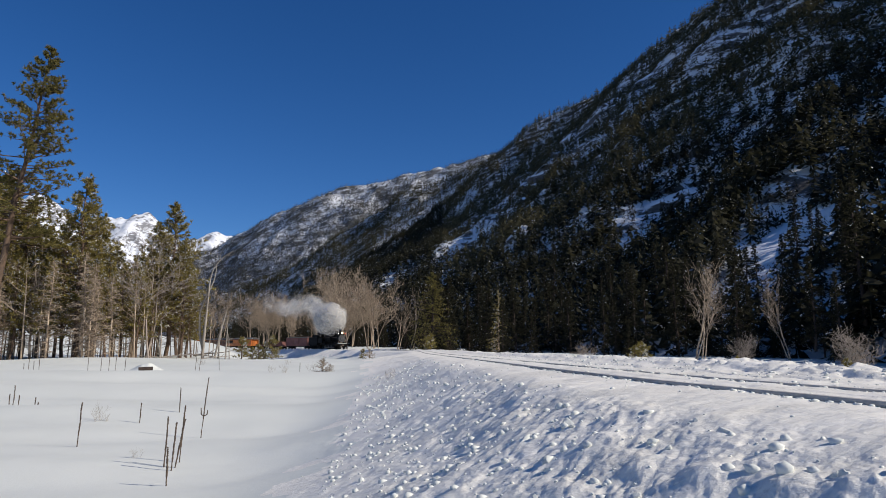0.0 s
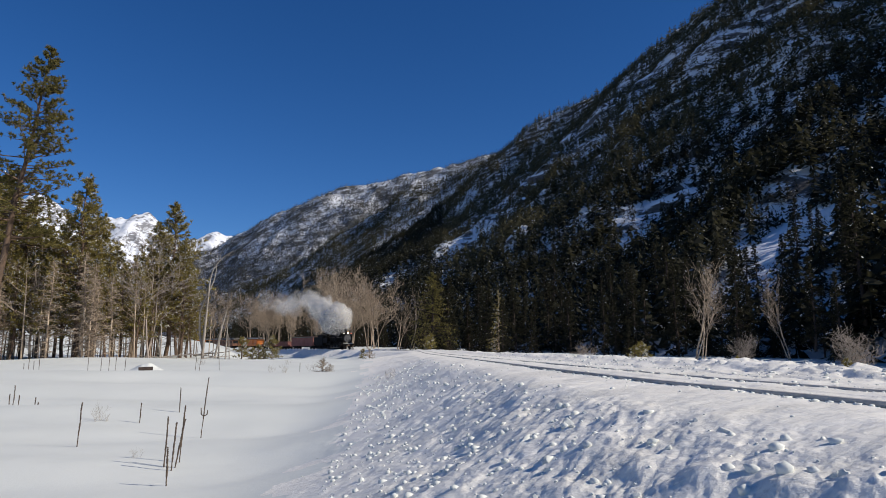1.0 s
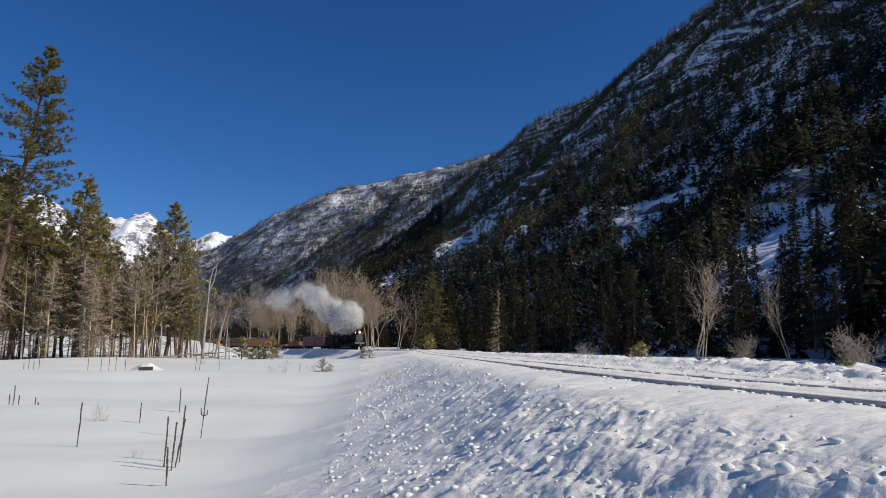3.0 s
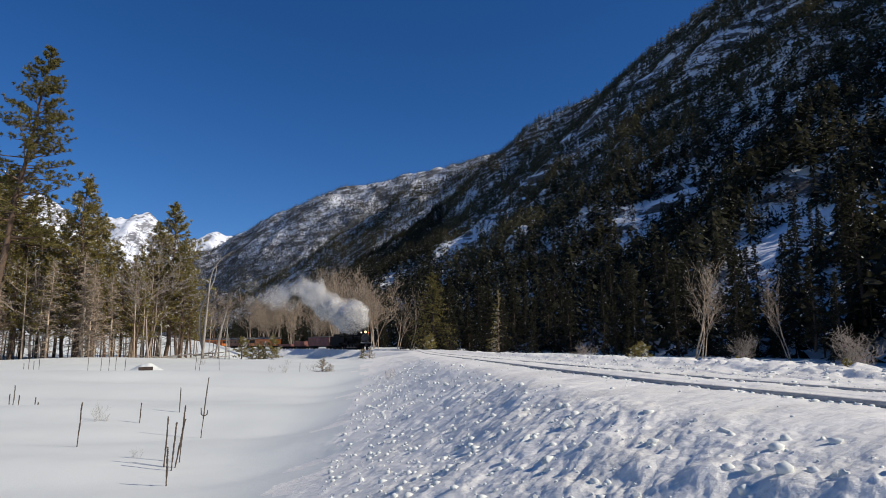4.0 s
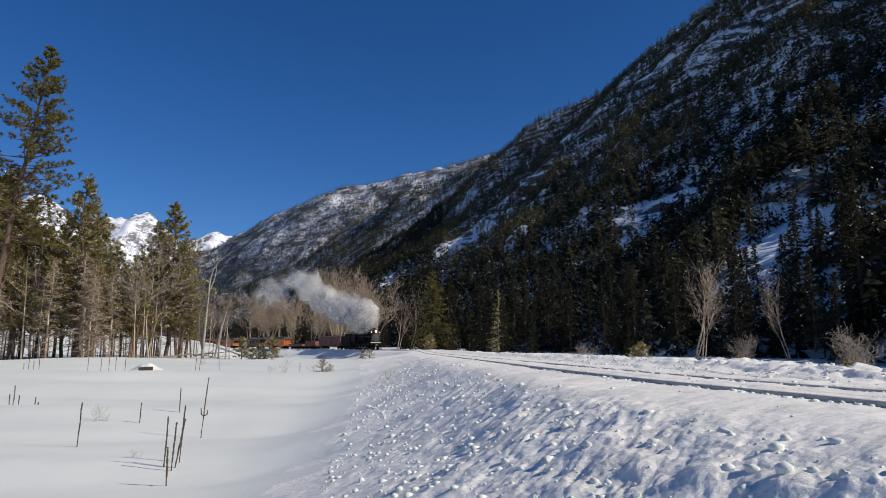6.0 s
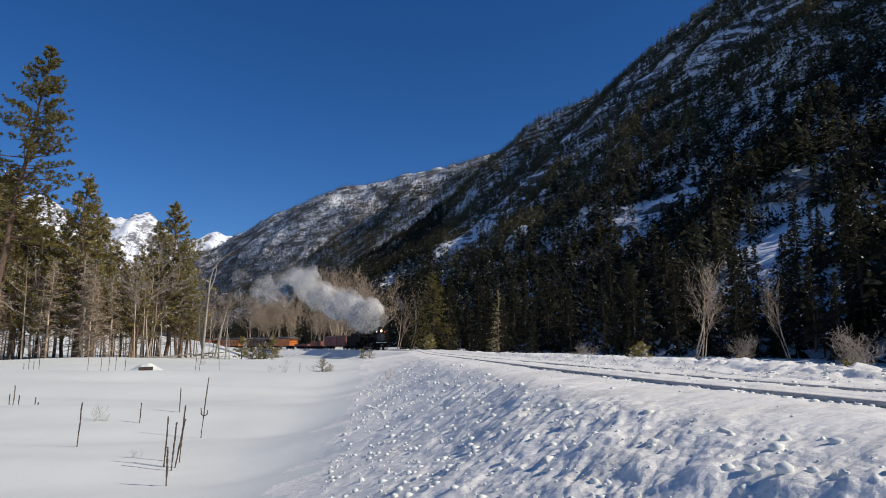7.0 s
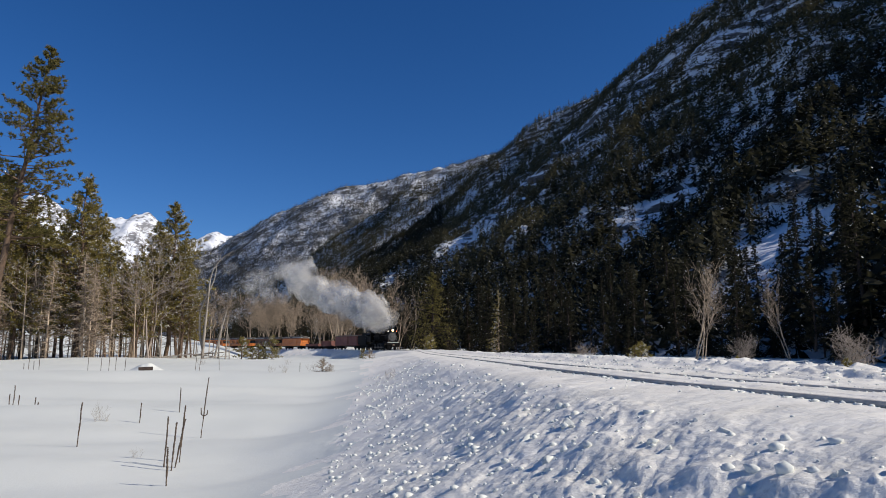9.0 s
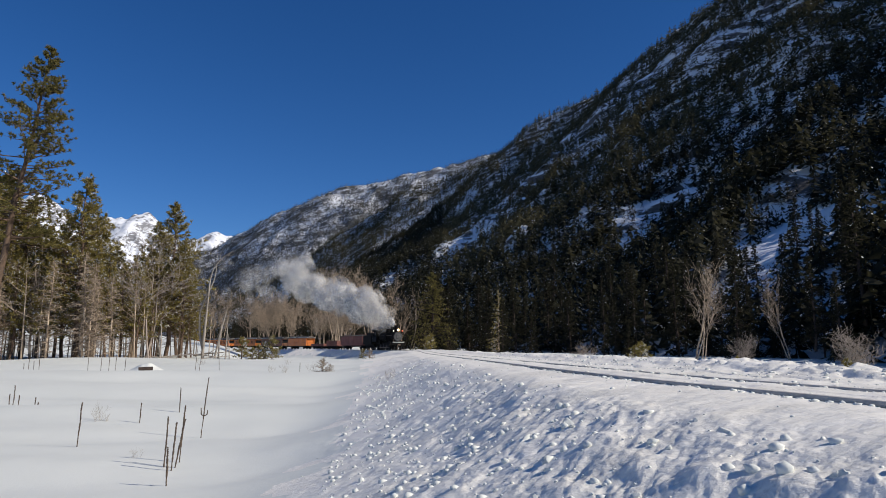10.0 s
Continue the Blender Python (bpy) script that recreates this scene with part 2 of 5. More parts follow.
def smooth_line(points, gap):
    """A smooth line through points, resampled to even steps."""
    p = [np.array(q, float) for q in points]
    p = [2 * p[0] - p[1]] + p + [2 * p[-1] - p[-2]]
    out = []
    for a, b, c, d in zip(p, p[1:], p[2:], p[3:]):
        for t in np.linspace(0, 1, 40, endpoint=False):
            out.append(0.5 * (2 * b + (c - a) * t + (2 * a - 5 * b + 4 * c - d) * t * t + (3 * b - a - 3 * c + d) * t ** 3))
    out.append(p[-2])
    out = np.array(out)
    s = np.concatenate([[0], np.cumsum(np.linalg.norm(np.diff(out, axis=0), axis=1))])
    n = int(s[-1] / gap)
    q = np.linspace(0, s[-1], n + 1)
    return np.stack([np.interp(q, s, out[:, k]) for k in range(out.shape[1])], 1), q


TRACK, TRACK_S = smooth_line(TRACK_POINTS, 0.5)
TRACK_DIR = np.gradient(TRACK, axis=0)
TRACK_DIR /= np.linalg.norm(TRACK_DIR, axis=1)[:, None]


def track_at(s):
    return np.array([np.interp(s, TRACK_S, TRACK[:, 0]), np.interp(s, TRACK_S, TRACK[:, 1])])


def track_offset(x, y):
    """How far points lie from the track's middle (left of the way out: positive), and how far along it."""
    x, y = np.asarray(x, float), np.asarray(y, float)
    best, side, along = np.full(x.shape, 1e9), np.zeros(x.shape), np.zeros(x.shape)
    for k in range(0, len(TRACK), 4):
        dx, dy = x - TRACK[k, 0], y - TRACK[k, 1]
        d = dx * dx + dy * dy
        m = d < best
        best = np.where(m, d, best)
        tx, ty = TRACK_DIR[k]
        side = np.where(m, -dx * ty + dy * tx, side)
        along = np.where(m, TRACK_S[k] + dx * tx + dy * ty, along)
    dist = np.sqrt(best)
    near = dist < 12
    return np.where(near, side, np.sign(side) * dist), along


# mounds that the plough left along the bank's crest: x, y, height, half-width
MOUNDS = [(1.28, 3.45, 0.07, 0.16), (1.45, 3.05, 0.05, 0.12), (1.62, 2.72, 0.09, 0.16), (0.95, 4.6, 0.07, 0.2), (1.1, 4.0, 0.05, 0.15), (0.82, 7.6, 0.10, 0.22), (0.62, 5.5, 0.05, 0.15),
          (0.7, 4.1, 0.05, 0.2), (0.95, 3.3, 0.06, 0.14), (0.75, 3.2, 0.05, 0.1), (0.5, 6.6, 0.07, 0.2), (0.3, 8.6, 0.08, 0.25), (1.2, 3.0, 0.05, 0.1)]


def ground_z(x, y):
    """The height of the snow: field, railway bank with its ploughed slope, and the rising forest floors."""
    x, y = np.asarray(x, float), np.asarray(y, float)
    d, along = track_offset(x, y)
    r = np.hypot(x, y)
    open_side = step(-0.34, -0.27, x / np.maximum(y, 1.0)) * (y > 0)
    field = 1.0 * step(11, 46, r) - 1.3 * step(52, 80, r) * open_side + 0.15 * step(50, 120, r) * (1 - open_side)
    drifts = 0.10 * fbm(x * 0.06 + 3, y * 0.2, 3, 5) * step(6, 18, r) + 0.16 * fbm(x * 0.10 + y * 0.05, y * 0.33, 2, 6) * step(7, 14, r) * step(70, 40, r)
    field = field + drifts + 0.012 * fbm(x * 0.5, y * 0.9, 3, 8)
    # far left the ground climbs towards the wood
    field = field + 0.11 * np.maximum(0, -x - 38) * step(45, 75, r)
    right = 0.25 + 0.02 * np.maximum(0, r - 20) * 0.5
    base = np.where(d > 0, field, right + 0.25 * fbm(x * 0.1, y * 0.1, 3, 11))
    wob = 0.35 * fbm(along * 0.35, d * 0.1, 3, 21)
    toe_d = 5.8 + wob * 0.9 + 2.2 * step(110, 135, along)
    crest = 1.55 + wob * 0.35
    far_lip = 0.62 * step(150, 172, along) * np.exp(-((d - 2.3) / 0.9) ** 2)
    top = RAIL_Z - 0.045 + 0.045 * fbm(x * 0.8, y * 0.8, 3, 31) * step(0.9, 1.6, np.abs(d)) + 0.010 * fbm(x * 3.0, y * 3.0, 3, 33) + far_lip
    top = top + 0.10 * np.exp(-((d + 2.2) / 0.5) ** 2)
    kl = (toe_d - d) / (toe_d - crest)
    kl = (kl + 1 - np.sqrt((kl - 1) ** 2 + 0.012)) / 2
    kl = ((kl + np.sqrt(kl ** 2 + 0.02)) / 2) ** 1.7
    kr = step(-4.4, -2.9, d)
    z = np.where(d > 0, base + (top - base) * kl, base + (top - base) * kr)
    # ploughed, broken snow on the near slope
    rough = step(4.7, 3.5, d) * step(1.0, 2.0, d) * step(170, 130, along)
    lumps = np.abs(fbm(x * 2.1, y * 2.1, 4, 41, 0.55))
    ridge = fbm(x * 0.9 + 0.4 * y, y * 0.5, 3, 47)
    # the plough's scrapes run slantwise up the slope
    across, slant = x * 0.81 - y * 0.58, x * 0.58 + y * 0.81
    scrape = fbm(slant * 1.1, across * 5.0, 3, 49)
    fine = fbm(slant * 4.0, across * 15.0, 3, 53, 0.65)
    chips = np.maximum(0, fbm(x * 7, y * 7, 3, 51, 0.6) - 0.25)
    rough = rough * (0.45 + 0.55 * step(4.0, 2.3, d))
    chunk = np.maximum(0, vnoise(x * 11 + y * 3, y * 9, 55) - 0.30) + 0.6 * np.maximum(0, vnoise(x * 19, y * 17 - x * 4, 56) - 0.35)
    pebbly = 0.2 + 0.8 * step(2.6, 3.5, d)
    grit = fbm(x * 10 + 3, y * 10, 4, 58, 0.7)
    z = z + rough * (0.012 * (0.3 - lumps) + 0.018 * ridge + 0.009 * scrape + 0.006 * fine + 0.008 * grit + (0.016 * chunk + 0.012 * chips) * pebbly)
    z = z + 0.10 * ridge * step(4.0, 7.0, d) * step(12.0, 7.5, d) * step(128, 140, along)
    for mx, my, high, wide in MOUNDS:
        z = z + 0.6 * high * np.exp(-((x - mx) ** 2 + (y - my) ** 2) / wide ** 2 * (1 + 0.5 * ridge))
    edge = step(-1.2, -2.0, d) * step(-3.6, -2.6, d)
    z = z + edge * 0.05 * np.abs(fbm(x * 4, y * 4, 3, 57))
    # the flangeways that the wheels have cut beside the rails, and ploughed lines along the track
    flat = step(1.9, 1.5, np.abs(d))
    for g, w, deep in ((0.457, 0.07, 0.025), (-0.457, 0.07, 0.025), (-0.70, 0.05, 0.025), (0.22, 0.05, 0.02), (-1.25, 0.05, 0.035), (-1.7, 0.06, 0.035)):
        cut = np.exp(-((d - g - 0.02 * fbm(along * 0.8, d * 0 + g, 3, 61) - 0.025 * fbm(along * 7.0, d * 0 + g, 2, 63)) / w) ** 2)
        z = z - deep * cut * flat * (0.8 + 0.5 * fbm(along * 1.3, d * 0 + g, 3, 67) + 0.6 * fbm(along * 6.0, d * 5.0, 2, 69))
    return z


# ================= the ground =================


def build_ground():
    az = np.concatenate([np.arange(-180, -38, 2.0), np.arange(-38, 38, 0.18), np.arange(38, 179, 2.0), [180.0]])
    rad = np.concatenate([np.geomspace(0.35, 1.6, 14)[:-1], np.geomspace(1.6, 12, 430)[:-1], np.geomspace(12, 60, 110)[:-1], np.geomspace(60, 330, 80)[:-1],
                          np.geomspace(330, 4800, 24)])
    A, R = np.meshgrid(np.radians(az), rad, indexing="ij")
    X, Y = R * np.sin(A), R * np.cos(A)
    Z = ground_z(X, Y)
    Z = np.where(R > 330, np.interp(R, [330, 1200, 4800], [2.0, 6.0, 30.0]), Z)
    n, k = A.shape
    verts = np.stack([X, Y, Z], -1).reshape(-1, 3)
    i = np.arange(n - 1)[:, None] * k + np.arange(k - 1)[None]
    faces = np.stack([i, i + 1, i + k + 1, i + k], -1).reshape(-1, 4)
    verts = np.concatenate([verts, [[0, 0, float(ground_z(0.0, 0.0))]]])
    ob = link_mesh("ground", verts, faces[:, ::-1], SNOW)
    me = ob.data
    me.materials.append(BANK_SNOW)
    mid = verts[faces].mean(1)
    d, along = track_offset(mid[:, 0], mid[:, 1])
    edge = 0.3 * fbm(mid[:, 0] * 1.5, mid[:, 1] * 1.5, 3, 77)
    bank = (d < 4.15 + 1.6 * edge) & (d > -5)
    me.polygons.foreach_set("material_index", (bank & (along < 200)).astype(np.int32))
    tagged(ob, "snow-covered valley floor with a ploughed railway bank", "ground", kind="structure")
    cap = link_mesh("ground_patch", verts[np.concatenate([[len(verts) - 1], np.arange(n) * k])],
                    np.stack([np.zeros(n - 1, int), np.arange(2, n + 1), np.arange(1, n)], -1), BANK_SNOW)
    tagged(cap, "snow underfoot on the railway bank's slope", "ground", kind="structure")


build_ground()

# ================= the mountains =================


def loft(name, foot, crest, back, mat, label, nu, nv, rough, seed, bulge=0.0, scale=0.02, ledge=0.0, crest_calm=0.0):
    """A mountain's side from its foot to its crest, and its far side down again; the calmest crests are bare and sharp-edged."""
    foot, _ = smooth_line(foot, 1.0)
    crest, _ = smooth_line(crest, 1.0)
    u = np.linspace(0, 1, nu)
    pick = lambda line: np.stack([np.interp(u, np.linspace(0, 1, len(line)), line[:, k]) for k in range(3)], 1)
    F, C = pick(foot), pick(crest)
    B = C + np.array(back)
    v = np.linspace(0, 1, nv)
    P = F[:, None] * (1 - v)[None, :, None] + C[:, None] * v[None, :, None]
    P[..., 2] += bulge * np.sin(v * math.pi)[None]
    w = np.linspace(0, 1, max(6, nv // 5))[1:]
    Q = C[:, None] * (1 - w)[None, :, None] + B[:, None] * w[None, :, None]
    P = np.concatenate([P, Q], 1)
    x, y = P[..., 0], P[..., 1]
    vv = np.concatenate([v, 1 - w])
    amp = rough * (np.minimum(1, 6 * vv) * (1 - crest_calm * vv ** 3))[None]
    P[..., 2] += amp * ((0.3 - np.abs(fbm(x * scale, y * scale, 6, seed, 0.55))) if crest_calm > 0.7 else fbm(x * scale, y * scale, 6, seed, 0.55) - 0.1)
    if ledge:
        layer = P[..., 2] / 8.0 + 0.9 * fbm(x * 0.012, y * 0.012, 4, seed + 9)
        P[..., 2] -= ledge * np.minimum(1, 6 * vv)[None] * (layer - np.floor(layer) - 0.5) * (0.6 + 0.5 * fbm(x * 0.02, y * 0.02, 3, seed + 19))
    n, k = P.shape[:2]
    i = np.arange(n - 1)[:, None] * k + np.arange(k - 1)[None]
    faces = np.stack([i, i + 1, i + k + 1, i + k], -1).reshape(-1, 4)
    ob = link_mesh(name, P.reshape(-1, 3), faces, mat)
    tagged(ob, label, "mountain", kind="structure")
    return P[:, :nv]


NEAR_FOOT = [(-330, 900, 0), (-240, 640, 0), (-120, 400, 0), (-45, 250, 0), (-8, 180, 0), (14, 130, 0), (24, 95, 0), (31, 65, 0), (38, 40, 0), (50, 0, 0), (62, -70, 0), (70, -200, 0)]
# from (263, 370) on the crest is out of view, raised to shade the flank
NEAR_CREST = [(-204.6, 940, 63), (-167.9, 900, 71.5), (-129.9, 850, 81.1), (-94.4, 815, 93.5), (-61.9, 780, 104.6), (-31, 740, 116.3), (1.2, 690, 134.4), (45.8, 640, 170.8), (87.9, 580, 202.1), (137.6, 520, 211.4), (166.6, 470, 229.7), (188.7, 430, 236.1),
              (220, 400, 258), (263, 370, 284), (310, 270, 280), (330, 120, 240), (340, -40, 195), (345, -220, 160)]
MID_FOOT = [(-560, 1500, 10), (-430, 1400, 10), (-330, 1250, 5), (-250, 1100, 5), (-120, 1000, 10), (0, 900, 60), (100, 800, 120)]
MID_CREST = [(-600, 1720, 100), (-541, 1700, 136), (-480, 1680, 163), (-364, 1650, 208), (-194, 1600, 297), (-84, 1550, 354), (20, 1500, 389), (106, 1450, 408), (259, 1400, 449)]
FAR_FOOT = [(-1300, 2300, 15), (-1000, 2150, 15), (-760, 2000, 15), (-560, 1850, 20), (-300, 1800, 60), (0, 1750, 150), (400, 1700, 250)]
FAR_CREST = [(-1350, 2950, 300), (-1101, 2900, 401), (-856, 2800, 471), (-647, 2700, 546), (-406, 2600, 623), (-225, 2550, 642), (-94, 2500, 662), (33, 2450, 677), (168, 2400, 686), (425, 2300, 696)]
PEAK_FOOT = [(-3900, 3300, 60), (-2900, 3300, 60), (-2000, 3200, 60), (-1400, 3200, 60), (-800, 3300, 60)]
PEAK_CREST = [(-3700, 4300, 700), (-3198, 4300, 777), (-2846, 4300, 887), (-2636, 4300, 980), (-2487, 4300, 932), (-2293, 4300, 777), (-2152, 4300, 832), (-2027, 4300, 850),
              (-1884, 4300, 880), (-1787, 4300, 777), (-1674, 4300, 703), (-1566, 4300, 703), (-1459, 4300, 733), (-1277, 4300, 703), (-950, 4300, 630)]

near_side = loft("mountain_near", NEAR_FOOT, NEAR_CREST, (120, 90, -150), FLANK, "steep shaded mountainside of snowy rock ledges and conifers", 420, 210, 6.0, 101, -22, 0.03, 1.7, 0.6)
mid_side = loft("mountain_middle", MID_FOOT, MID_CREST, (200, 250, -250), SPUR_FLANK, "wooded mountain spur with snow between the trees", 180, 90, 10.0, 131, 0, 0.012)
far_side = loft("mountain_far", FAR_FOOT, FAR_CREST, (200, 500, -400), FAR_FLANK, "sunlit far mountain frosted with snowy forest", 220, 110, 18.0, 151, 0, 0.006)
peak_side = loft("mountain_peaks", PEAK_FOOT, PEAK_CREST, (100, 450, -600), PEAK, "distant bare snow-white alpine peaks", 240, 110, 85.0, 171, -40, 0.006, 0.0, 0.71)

# ================= forests on the mountains =================


def spray_tree(rng, count, slim):
    """A cheap conifer one unit high: ragged drooping sprays round a thin stem."""
    verts, faces = [], []
    for k in range(count):
        f = ((k + rng.random()) / count) ** 0.9
        z = 0.08 + 0.90 * f
        r = (0.17 * slim * (1 - f) ** 0.7 + 0.018) * rng.uniform(0.45, 1.3)
        a = k * 2.4 + rng.uniform(-0.6, 0.6)
        w = r * rng.uniform(0.35, 0.65) + 0.006
        c, s = math.cos(a), math.sin(a)
        drop = rng.uniform(-0.3, 0.9) * r
        b = len(verts)
        top = min(1.0, z + 0.05 + 0.05 * (1 - f))
        verts += [(0, 0, top), (c * r - s * w, s * r + c * w, z - drop), (c * r * 1.15, s * r * 1.15, z - drop * 0.8 - 0.02), (c * r + s * w, s * r - c * w, z - drop)]
        faces += [(b, b + 1, b + 2), (b, b + 2, b + 3)]
    b = len(verts)
    verts += [(-0.008, 0, 0), (0.008, 0, 0), (0, 0, 0.98), (0, 0.010, 0)]
    faces += [(b, b + 1, b + 2), (b + 1, b + 3, b + 2)]
    return np.array(verts), np.array(faces)


def scatter_trees(name, places, heights, mat, label, sprays, seed, width=1.0):
    rng = random.Random(seed)
    kinds = [spray_tree(rng, sprays, rng.uniform(0.75, 1.35)) for _ in range(8)]
    gen = np.random.default_rng(seed)
    pick = gen.integers(0, 8, len(places))
    turn = gen.uniform(0, 2 * math.pi, len(places))
    fat = gen.uniform(0.7, 1.25, len(places)) * width
    V, Fc, off = [], [], 0
    for k, (v, f) in enumerate(kinds):
        m = np.where(pick == k)[0]
        if not len(m):
            continue
        c, s = np.cos(turn[m])[:, None], np.sin(turn[m])[:, None]
        h = heights[m][:, None]
        x = (v[None, :, 0] * c - v[None, :, 1] * s) * h * fat[m][:, None] + places[m, 0][:, None]
        y = (v[None, :, 0] * s + v[None, :, 1] * c) * h * fat[m][:, None] + places[m, 1][:, None]
        z = v[None, :, 2] * h * 1.05 - 0.06 * h + places[m, 2][:, None]
        V.append(np.stack([x, y, z], -1).reshape(-1, 3))
        Fc.append((f[None] + (off + np.arange(len(m)) * len(v))[:, None, None]).reshape(-1, 3))
        off += len(m) * len(v)
    ob = link_mesh(name, np.concatenate(V), np.concatenate(Fc), mat, smooth=False)
    tagged(ob, label, "forest", kind="stuff")
    return ob


def pick_places(P, count, seed, keep):
    """Random places on a lofted side, chosen evenly over its area and then by keep(x, y, z, v)."""
    gen = np.random.default_rng(seed)
    n, k = P.shape[:2]
    a = np.linalg.norm(P[1:, :-1] - P[:-1, :-1], axis=-1) * np.linalg.norm(P[:-1, 1:] - P[:-1, :-1], axis=-1)
    cell = gen.choice(a.size, count, p=(a / a.sum()).ravel())
    i, j = np.unravel_index(cell, a.shape)
    fu, fv = gen.random(count)[:, None], gen.random(count)[:, None]
    p = (P[i, j] * (1 - fu) + P[i + 1, j] * fu) * (1 - fv) + (P[i, j + 1] * (1 - fu) + P[i + 1, j + 1] * fu) * fv
    m = keep(p[:, 0], p[:, 1], p[:, 2], (j + fv[:, 0]) / (k - 1), gen.random(count))
    return p[m]


# open snow and rock on the near flank, as overlapping glades: middle (x, y, z) and reach
BAND_GLADES = [(30, 363, 80, 4.8), (27, 320, 66, 4.2), (27, 365, 79, 6.3), (24, 325, 66, 5.6), (17, 346, 68, 7.4), (17, 320, 59, 6.8), (10, 332, 60, 7.0), (11, 319, 53, 6.8), (5, 323, 53, 6.0), (45, 363, 92, 6.3), (39, 322, 79, 5.7), (41, 365, 90, 5.0), (35, 321, 74, 4.2), (50, 366, 98, 4.0), (47, 345, 87, 3.7), (24, 250, 45, 1.9), (23, 244, 40, 1.9)]
LEDGE_GLADES = [(83, 392, 130, 12.1), (68, 320, 101, 9.9), (83, 430, 138, 8.6), (67, 342, 105, 6.8), (72, 312, 103, 5.9), (68, 305, 96, 5.6)]
SLAB_GLADES = [(42, 202, 39, 2.8), (41, 196, 34, 2.8), (50, 197, 41, 3.7), (47, 188, 38, 3.6), (55, 195, 44, 5.1), (52, 186, 38, 4.9), (59, 196, 46, 5.2), (59, 193, 44, 5.1), (63, 194, 47, 5.8), (63, 191, 45, 5.6), (68, 191, 48, 4.6), (65, 185, 44, 4.5), (51, 181, 34, 4.2), (50, 175, 31, 4.1), (47, 177, 32, 2.8), (45, 171, 28, 2.7), (73, 186, 49, 2.0), (72, 181, 46, 1.9)]
CHUTE_GLADES = [(65, 123, 33, 2.5), (65, 123, 33, 2.5), (65, 120, 31, 2.6), (64, 120, 30, 2.6), (61, 120, 27, 3.1), (55, 108, 22, 2.7), (53, 108, 22, 2.7), (50, 102, 18, 2.6), (56, 102, 21, 2.2), (54, 99, 20, 2.1), (60, 105, 26, 2.1), (58, 102, 22, 2.1), (71, 124, 38, 1.9), (70, 121, 34, 1.9), (47, 101, 18, 2.3), (46, 98, 16, 2.2), (46, 96, 15, 2.1), (43, 93, 12, 2.1), (41, 89, 11, 2.2), (38, 84, 8, 2.1), (37, 86, 8, 1.7), (37, 83, 7, 1.5), (43, 90, 11, 1.8), (40, 87, 10, 1.7), (62, 97, 24, 2.6), (62, 97, 24, 2.6), (42, 73, 8, 1.7), (41, 70, 6, 1.7), (39, 67, 5, 1.4), (39, 67, 5, 1.4)]
CREST_GLADES = [(122, 433, 173, 6.7), (122, 393, 164, 7.6), (134, 388, 172, 8.5), (125, 320, 149, 7.0), (134, 319, 158, 6.4), (144, 318, 165, 5.8), (127, 242, 123, 3.2), (132, 219, 113, 3.6), (113, 198, 89, 2.4), (123, 244, 117, 3.0), (116, 252, 111, 3.2), (136, 207, 108, 3.0), (151, 308, 162, 4.2)]


GLADES = BAND_GLADES + LEDGE_GLADES + SLAB_GLADES + CHUTE_GLADES + CREST_GLADES


def near_keep(x, y, z, v, r):
    cover = 1.05 + 0.45 * fbm(x * 0.02, y * 0.02, 3, 201)
    for cx, cy, cz, reach in GLADES:
        q = ((x - cx) ** 2 + (y - cy) ** 2 + (z - cz) ** 2) / reach ** 2
        cover = cover * (1 - 0.97 * np.exp(-q ** 2 * 0.7))
    run_out = (x > 0.43 * y) & (x < 0.585 * y) & (z < 24)
    cover = np.where(run_out, cover * 0.95, cover)
    return (r < cover) & (np.hypot(x, y) > 62) & ((x < 0.78 * y) | (r < 0.5))


def stunted(p):
    """How much smaller the trees stay round the glades and in the chute's run-out."""
    small = np.ones(len(p))
    for cx, cy, cz, reach in GLADES:
        q = ((p[:, 0] - cx) ** 2 + (p[:, 1] - cy) ** 2 + (p[:, 2] - cz) ** 2) / (1.6 * reach) ** 2
        small = np.minimum(small, 1 - 0.62 * np.exp(-q ** 2))
    run_out = (p[:, 0] > 0.43 * p[:, 1]) & (p[:, 0] < 0.585 * p[:, 1]) & (p[:, 2] < 24)
    return np.where(run_out, small * 0.72, small)


spots = pick_places(near_side, 46000, 7, near_keep)
more = pick_places(near_side, 44000, 8, near_keep)
more = more[(np.hypot(more[:, 0], more[:, 1]) < 330) | (more[:, 0] < 10)]
# the thick belt at the mountain's foot
belt = pick_places(near_side, 14000, 12, lambda x, y, z, v, r: near_keep(x, y, z, v, r) & (v < 0.16) & (y > 20) & (np.hypot(x, y) < 240))
spots = np.concatenate([spots, more, belt])
gen = np.random.default_rng(9)
dist = np.hypot(spots[:, 0], spots[:, 1])
tall = gen.uniform(4, 13, len(spots)) * (0.7 + 0.3 * gen.random(len(spots))) * np.interp(dist, [80, 170], [0.85, 0.74]) * stunted(spots)
# nearer and left-hand trees get the shade-dark needles, the rest the sunlit tone
shade_toned = (dist < 240) | (spots[:, 0] < 0)
scatter_trees("near_forest", spots[shade_toned], tall[shade_toned], NEEDLES_FIR, "dense dark conifers on the shaded mountainside", 16, 3, 1.4)
scatter_trees("ridge_forest", spots[~shade_toned], tall[~shade_toned], NEEDLES_SUNLIT, "dark conifers up to the mountain's ridge", 12, 4, 1.2)
spots = pick_places(mid_side, 40000, 17, lambda x, y, z, v, r: r < 0.8 + 0.5 * fbm(x * 0.006, y * 0.006, 3, 211))
scatter_trees("spur_forest", spots, gen.uniform(7, 16, len(spots)), NEEDLES_SUNLIT, "conifers with snow between on the wooded spur", 5, 5, 1.3)
